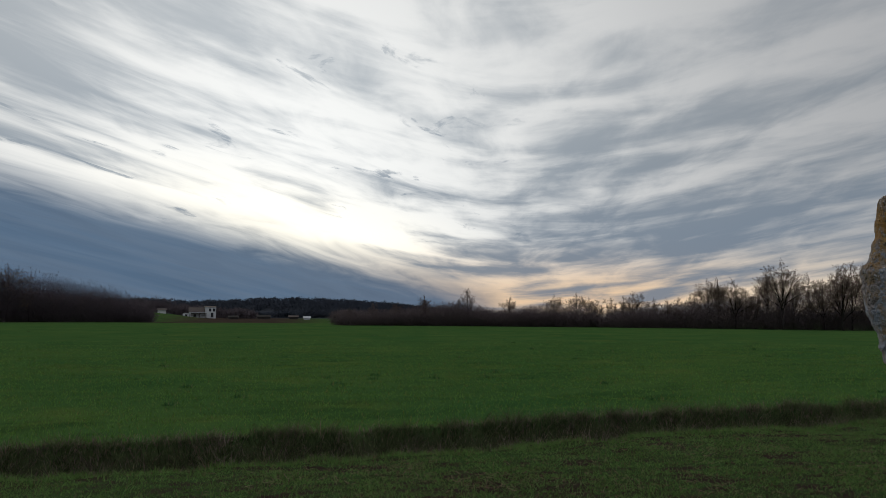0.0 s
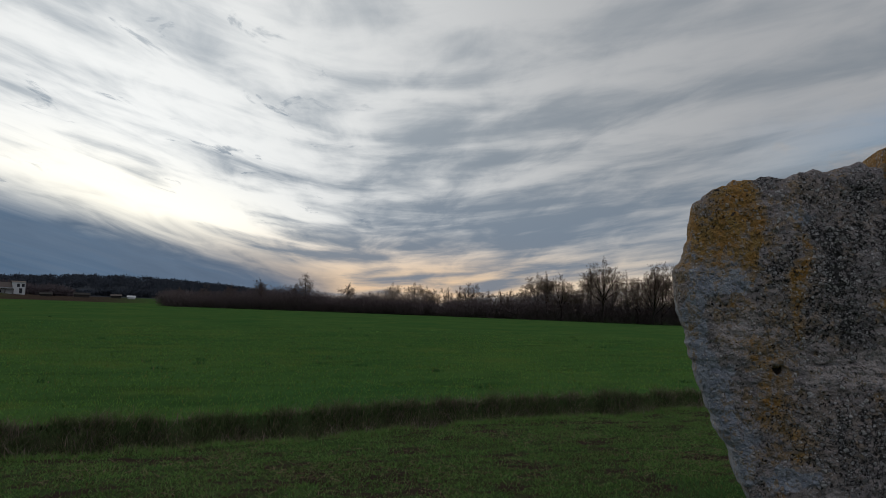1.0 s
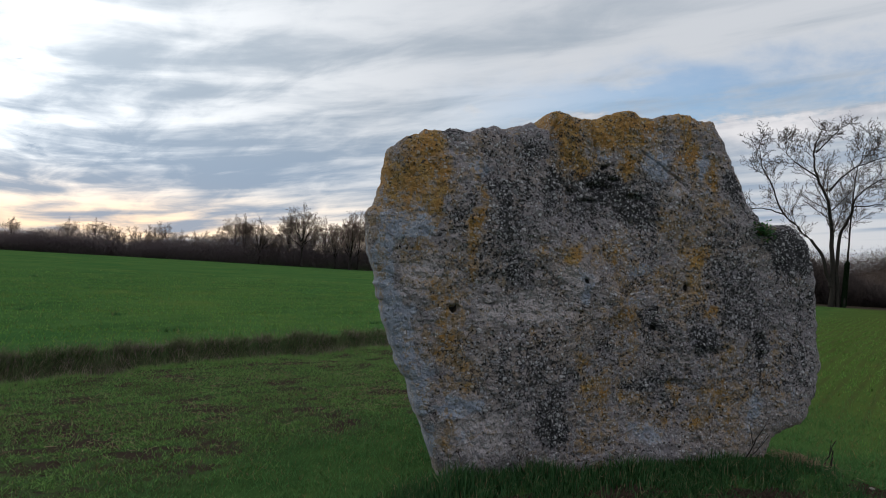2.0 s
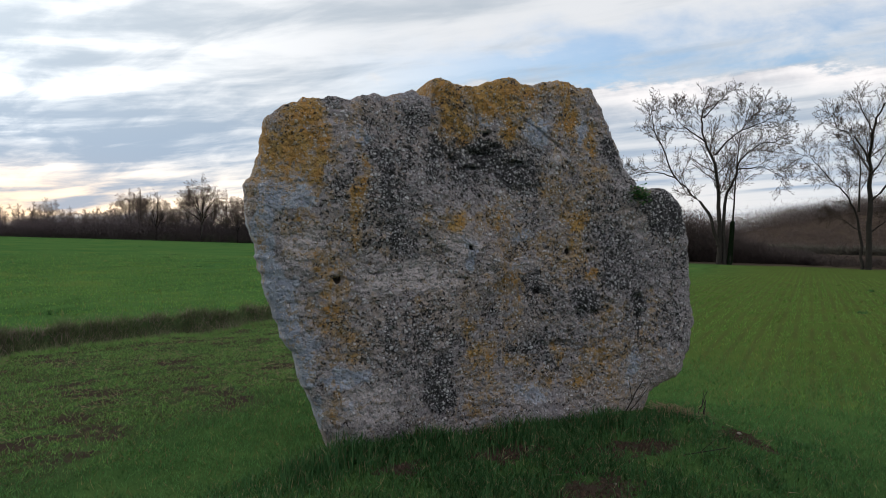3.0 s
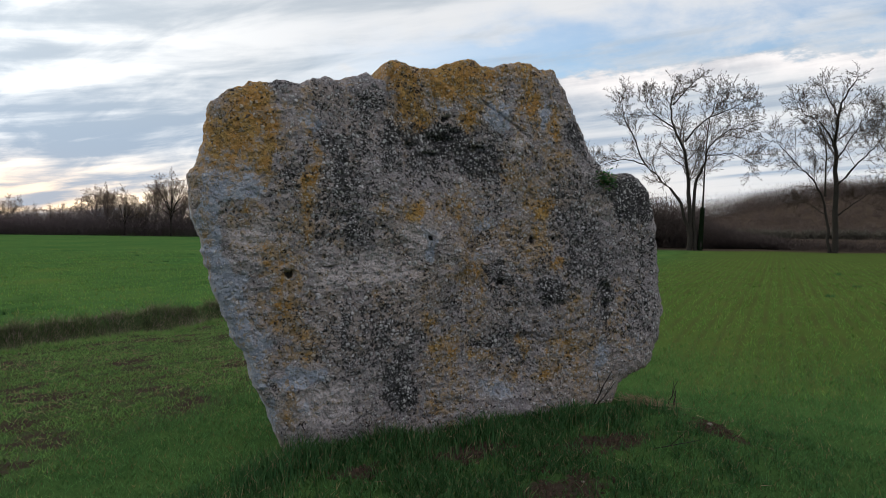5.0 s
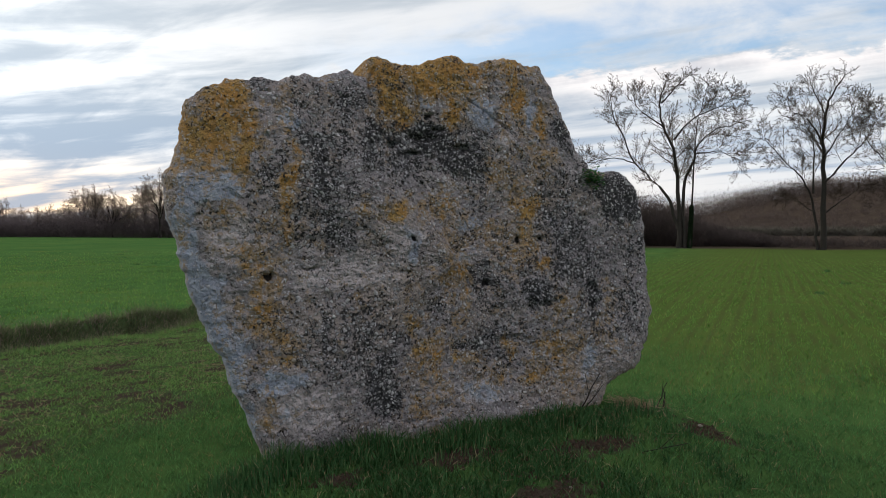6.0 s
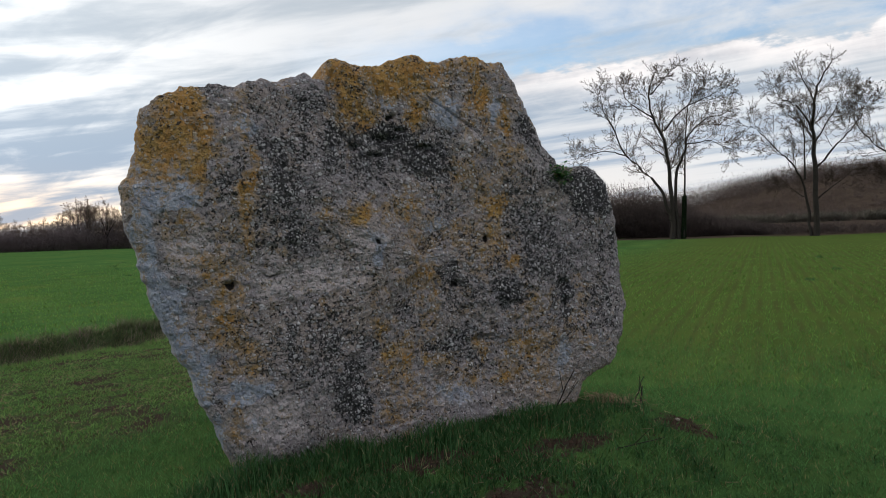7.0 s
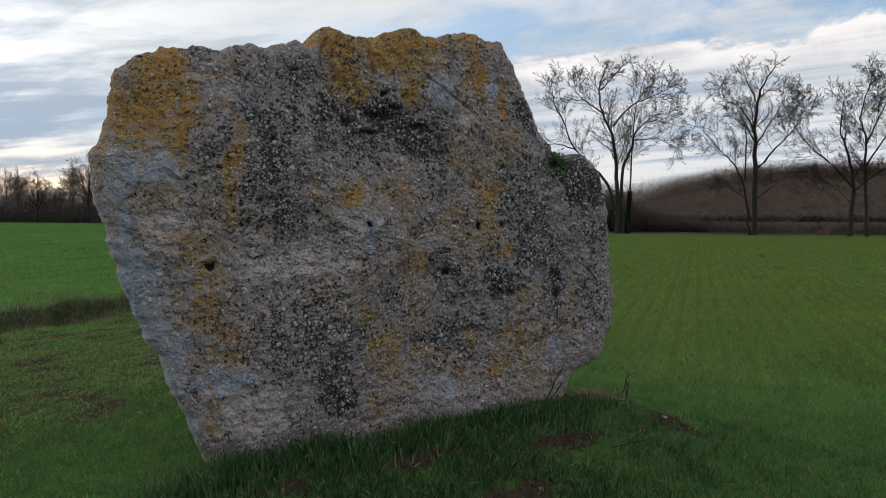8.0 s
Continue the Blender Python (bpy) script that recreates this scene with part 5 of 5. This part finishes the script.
def build_house():
    az, dist = -63.0, 296
    a = radians(az)
    x, y = dist * math.sin(a), dist * math.cos(a)
    root = new("farmhouse")
    root.matrix_basis = pose(x, y, float(height(x, y)) - 0.4, 0, 0, 68) @ Matrix.Scale(0.92, 4)
    bm = bmesh.new()
    box(bm, 2.0, 6.2, -3.5, 3.5, -0.5, 5.0)
    part("wall", bm, M_RENDER, root, "white rendered tall end")
    bm = bmesh.new()
    box(bm, -4.0, 2.0, -3.2, 3.2, -0.5, 3.0)
    part("wall", bm, M_RENDER, root)
    bm = bmesh.new()
    gable(bm, 2.0, 6.2, -3.5, 3.5, 5.0, 5.5)
    part("roof", bm, M_ROOF, root)
    bm = bmesh.new()
    gable(bm, -4.0, 1.7, -3.2, 3.2, 3.0, 4.9)
    part("roof", bm, M_ROOF, root)
    bm = bmesh.new()
    box(bm, -6.4, -4.3, -3.0, 2.0, -0.5, 2.4)
    part("outbuilding_wall", bm, M_RENDER, root, "low white rendered outbuilding")
    bm = bmesh.new()
    box(bm, -3.6, 2.3, -5.2, -3.3, 2.2, 2.5)
    part("porch_roof", bm, M_DARKWOOD, root, "dark lean-to porch roof")
    for px in (-3.4, -0.6, 2.0):
        bm = bmesh.new()
        box(bm, px, px + 0.25, -5.0, -4.75, -0.5, 2.2)
        part("porch_post", bm, M_DARKWOOD, root)
    for wx, wz, ww, wh in ((3.4, 3.2, 0.9, 1.2), (5.0, 3.2, 0.9, 1.2), (4.2, 0.8, 1.0, 1.9), (-5.8, 0.3, 0.9, 1.7), (-2.6, 0.9, 1.0, 1.1)):
        bm = bmesh.new()
        yy = -3.5 if wx > 2 else (-3.0 if wx < -4.3 else -3.2)
        box(bm, wx, wx + ww, yy - 0.04, yy + 0.1, wz, wz + wh)
        part("window", bm, M_GLASS, root)
    tagged(root, "white rendered farmhouse with low pitched roof and porch", "house")
    for az2, d2, w, h, wall, roof, label in ((-65.6, 285, 2.6, 1.0, M_RENDER, M_ROOF, "small pale shed beside a farmyard"), (-58.4, 300, 5.0, 1.0, M_DARKWOOD, M_DARKWOOD, "low dark timber shed on ploughed land"), (-56.2, 310, 3.5, 0.9, M_DARKWOOD, M_ROOF, "low dark shed on ploughed land"), (-55.2, 300, 2.4, 0.6, M_RENDER, M_RENDER, "small white hut beyond the field"), (-60.6, 290, 3.5, 0.7, M_DARKWOOD, M_DARKWOOD, "low dark lean-to beside the farmhouse")):
        a2 = radians(az2)
        x2, y2 = d2 * math.sin(a2), d2 * math.cos(a2)
        shed = new("shed")
        shed.matrix_basis = pose(x2, y2, float(height(x2, y2)), 0, 0, -az2 + 4)
        bm = bmesh.new()
        box(bm, -w / 2, w / 2, -1.5, 1.5, -0.4, h)
        part("wall", bm, wall, shed)
        bm = bmesh.new()
        gable(bm, -w / 2, w / 2, -1.5, 1.5, h, h + 0.7)
        part("roof", bm, roof, shed)
        tagged(shed, label, "shed")


build_house()


# ---------------------------------------------------------------- small things by the stone


def stick(name, foot, tip, radius, mat, label, bend=0.016):
    rng = random.Random(int(foot[0] * 100))
    z = float(height(foot[0], foot[1]))
    p0 = Vector((foot[0], foot[1], z - 0.03))
    p1 = Vector((tip[0], tip[1], z + tip[2]))
    wood = Wood()
    pts = [p0.lerp(p1, i / 6) + Vector((rng.gauss(0, bend), rng.gauss(0, bend), 0)) * (0.3 if 0 < i < 6 else 0) for i in range(7)]
    wood.tube(pts, [radius * (1 - 0.08 * i) for i in range(7)], 6)
    if bend < 0.01:
        return tagged(mesh_object(name, wood.v, wood.f, mat, smooth=True), label, "twig")
    side = pts[4] + Vector((rng.uniform(-0.06, 0.06), rng.uniform(-0.05, 0.05), 0.10))
    wood.tube([pts[3], pts[3].lerp(side, 0.5), side], [radius * 0.6, radius * 0.5, radius * 0.3], 5)
    return tagged(mesh_object(name, wood.v, wood.f, mat, smooth=True), label, "twig")


def beside(u, w):
    return FOOT.x + u * ALONG[0] + w * BACK[0], FOOT.y + u * ALONG[1] + w * BACK[1]


stick("dead_stem", beside(0.97, -0.12), (*beside(1.17, -0.13), 0.30), 0.006, M_BARK, "thin dark dead stem leaning at the stone's foot")
stick("dead_stem", beside(0.99, -0.12), (*beside(1.21, -0.12), 0.21), 0.005, M_BARK, "short dark dead stem at the stone's foot")
stick("dead_stem", beside(1.79, 0.0), (*beside(1.91, 0.0), 0.22), 0.006, M_BARK, "dark dead stem in the grass beside the stone")
stick("dead_stem", beside(1.87, 0.0), (*beside(1.89, 0.0), 0.16), 0.010, M_BARK, "short dark stump of a stem in grass", 0.004)
stick("fallen_twig", beside(1.0, -0.75), (*beside(1.4, -0.9), 0.05), 0.005, M_BARK, "thin dry twig lying on bare soil")


def pebble(u, w, r, seed):
    rng = random.Random(seed)
    bm = bmesh.new()
    bmesh.ops.create_icosphere(bm, subdivisions=2, radius=r)
    for v in bm.verts:
        v.co *= 1 + 0.25 * noise.noise(v.co * (1.2 / r) + Vector((seed, 0, 0)))
        v.co.z *= 0.6
    x, y = beside(u, w)
    ob = part("pebble", bm, M_PEBBLE, None, smooth=True)
    ob.matrix_basis = pose(x, y, float(height(x, y)) + r * 0.25, 0, 0, rng.uniform(0, 360))
    return tagged(ob, "small pale pebble in the grass by the stone", "pebble", "pebbles by the stone")


for i, (u, w, r) in enumerate(((-0.25, -1.3, 0.016), (-0.15, -1.22, 0.012), (1.95, -0.35, 0.022), (0.35, -1.05, 0.012), (-0.3, -0.85, 0.012), (0.55, -0.95, 0.010))):
    pebble(u, w, r, i)


def build_clods():
    rng = np.random.RandomState(41)
    x, y = scatter(40000, -1.0, 3.8, 4.2, 7.6, lambda x, y: np.clip(1.1 * (1 - soil_clear(x, y)) - 0.1, 0, 1), 42)
    x2, y2 = scatter(6000, -6.5, -2, 4, 10, lambda x, y: np.clip(-wavy(x, y, 1.3, 5) - 0.1, 0, 1) * smooth(across(x, y), -8.6, -8.0) * smooth(across(x, y), -4.8, -5.6), 43)
    x, y = np.concatenate([x, x2]), np.concatenate([y, y2])
    n = len(x)
    r = rng.uniform(0.004, 0.02, n)
    z = height(x, y)
    corners = np.array([(1, 0, 0), (0, 1, 0), (-1, 0, 0), (0, -1, 0), (0, 0, 0.9)])
    V = np.stack([x, y, z], 1)[:, None, :] + corners[None] * r[:, None, None] * rng.uniform(0.6, 1.4, (n, 5, 1))
    o = np.arange(n)[:, None] * 5
    F = np.concatenate([o + (0, 1, 4), o + (1, 2, 4), o + (2, 3, 4), o + (3, 0, 4)])
    tagged(mesh_object("soil_clods", V.reshape(-1, 3), F, M_CLOD), "crumbly reddish-brown clods of bare soil", "soil", kind="stuff")


build_clods()


def build_moss():
    """A small green plant in the notch of the stone's shoulder."""
    rng = np.random.RandomState(51)
    n = 500
    u, w, v = 1.225 + rng.normal(0, 0.045, n), -0.24 + rng.normal(0, 0.05, n), 1.93 + rng.normal(0, 0.035, n)
    a = rng.uniform(0, 2 * math.pi, n)
    c = np.stack([u, w + 0.12 + 0.22, v], 1)
    d1 = np.stack([np.cos(a), np.sin(a), rng.uniform(-0.3, 0.6, n)], 1) * 0.02
    d2 = np.stack([-np.sin(a), np.cos(a), rng.uniform(-0.2, 0.2, n)], 1) * 0.011
    V = np.stack([c - d1, c + d2, c + d1, c - d2], 1)
    ob = mesh_object("moss_tuft", V.reshape(-1, 3), np.arange(4 * n).reshape(n, 4), M_TUFT)
    ob.matrix_world = pose(FOOT.x, FOOT.y, FOOT.z, 0, 0, math.degrees(HEAD))
    tagged(ob, "small green plant growing in the stone's notch", "plant", kind="stuff")


build_moss()
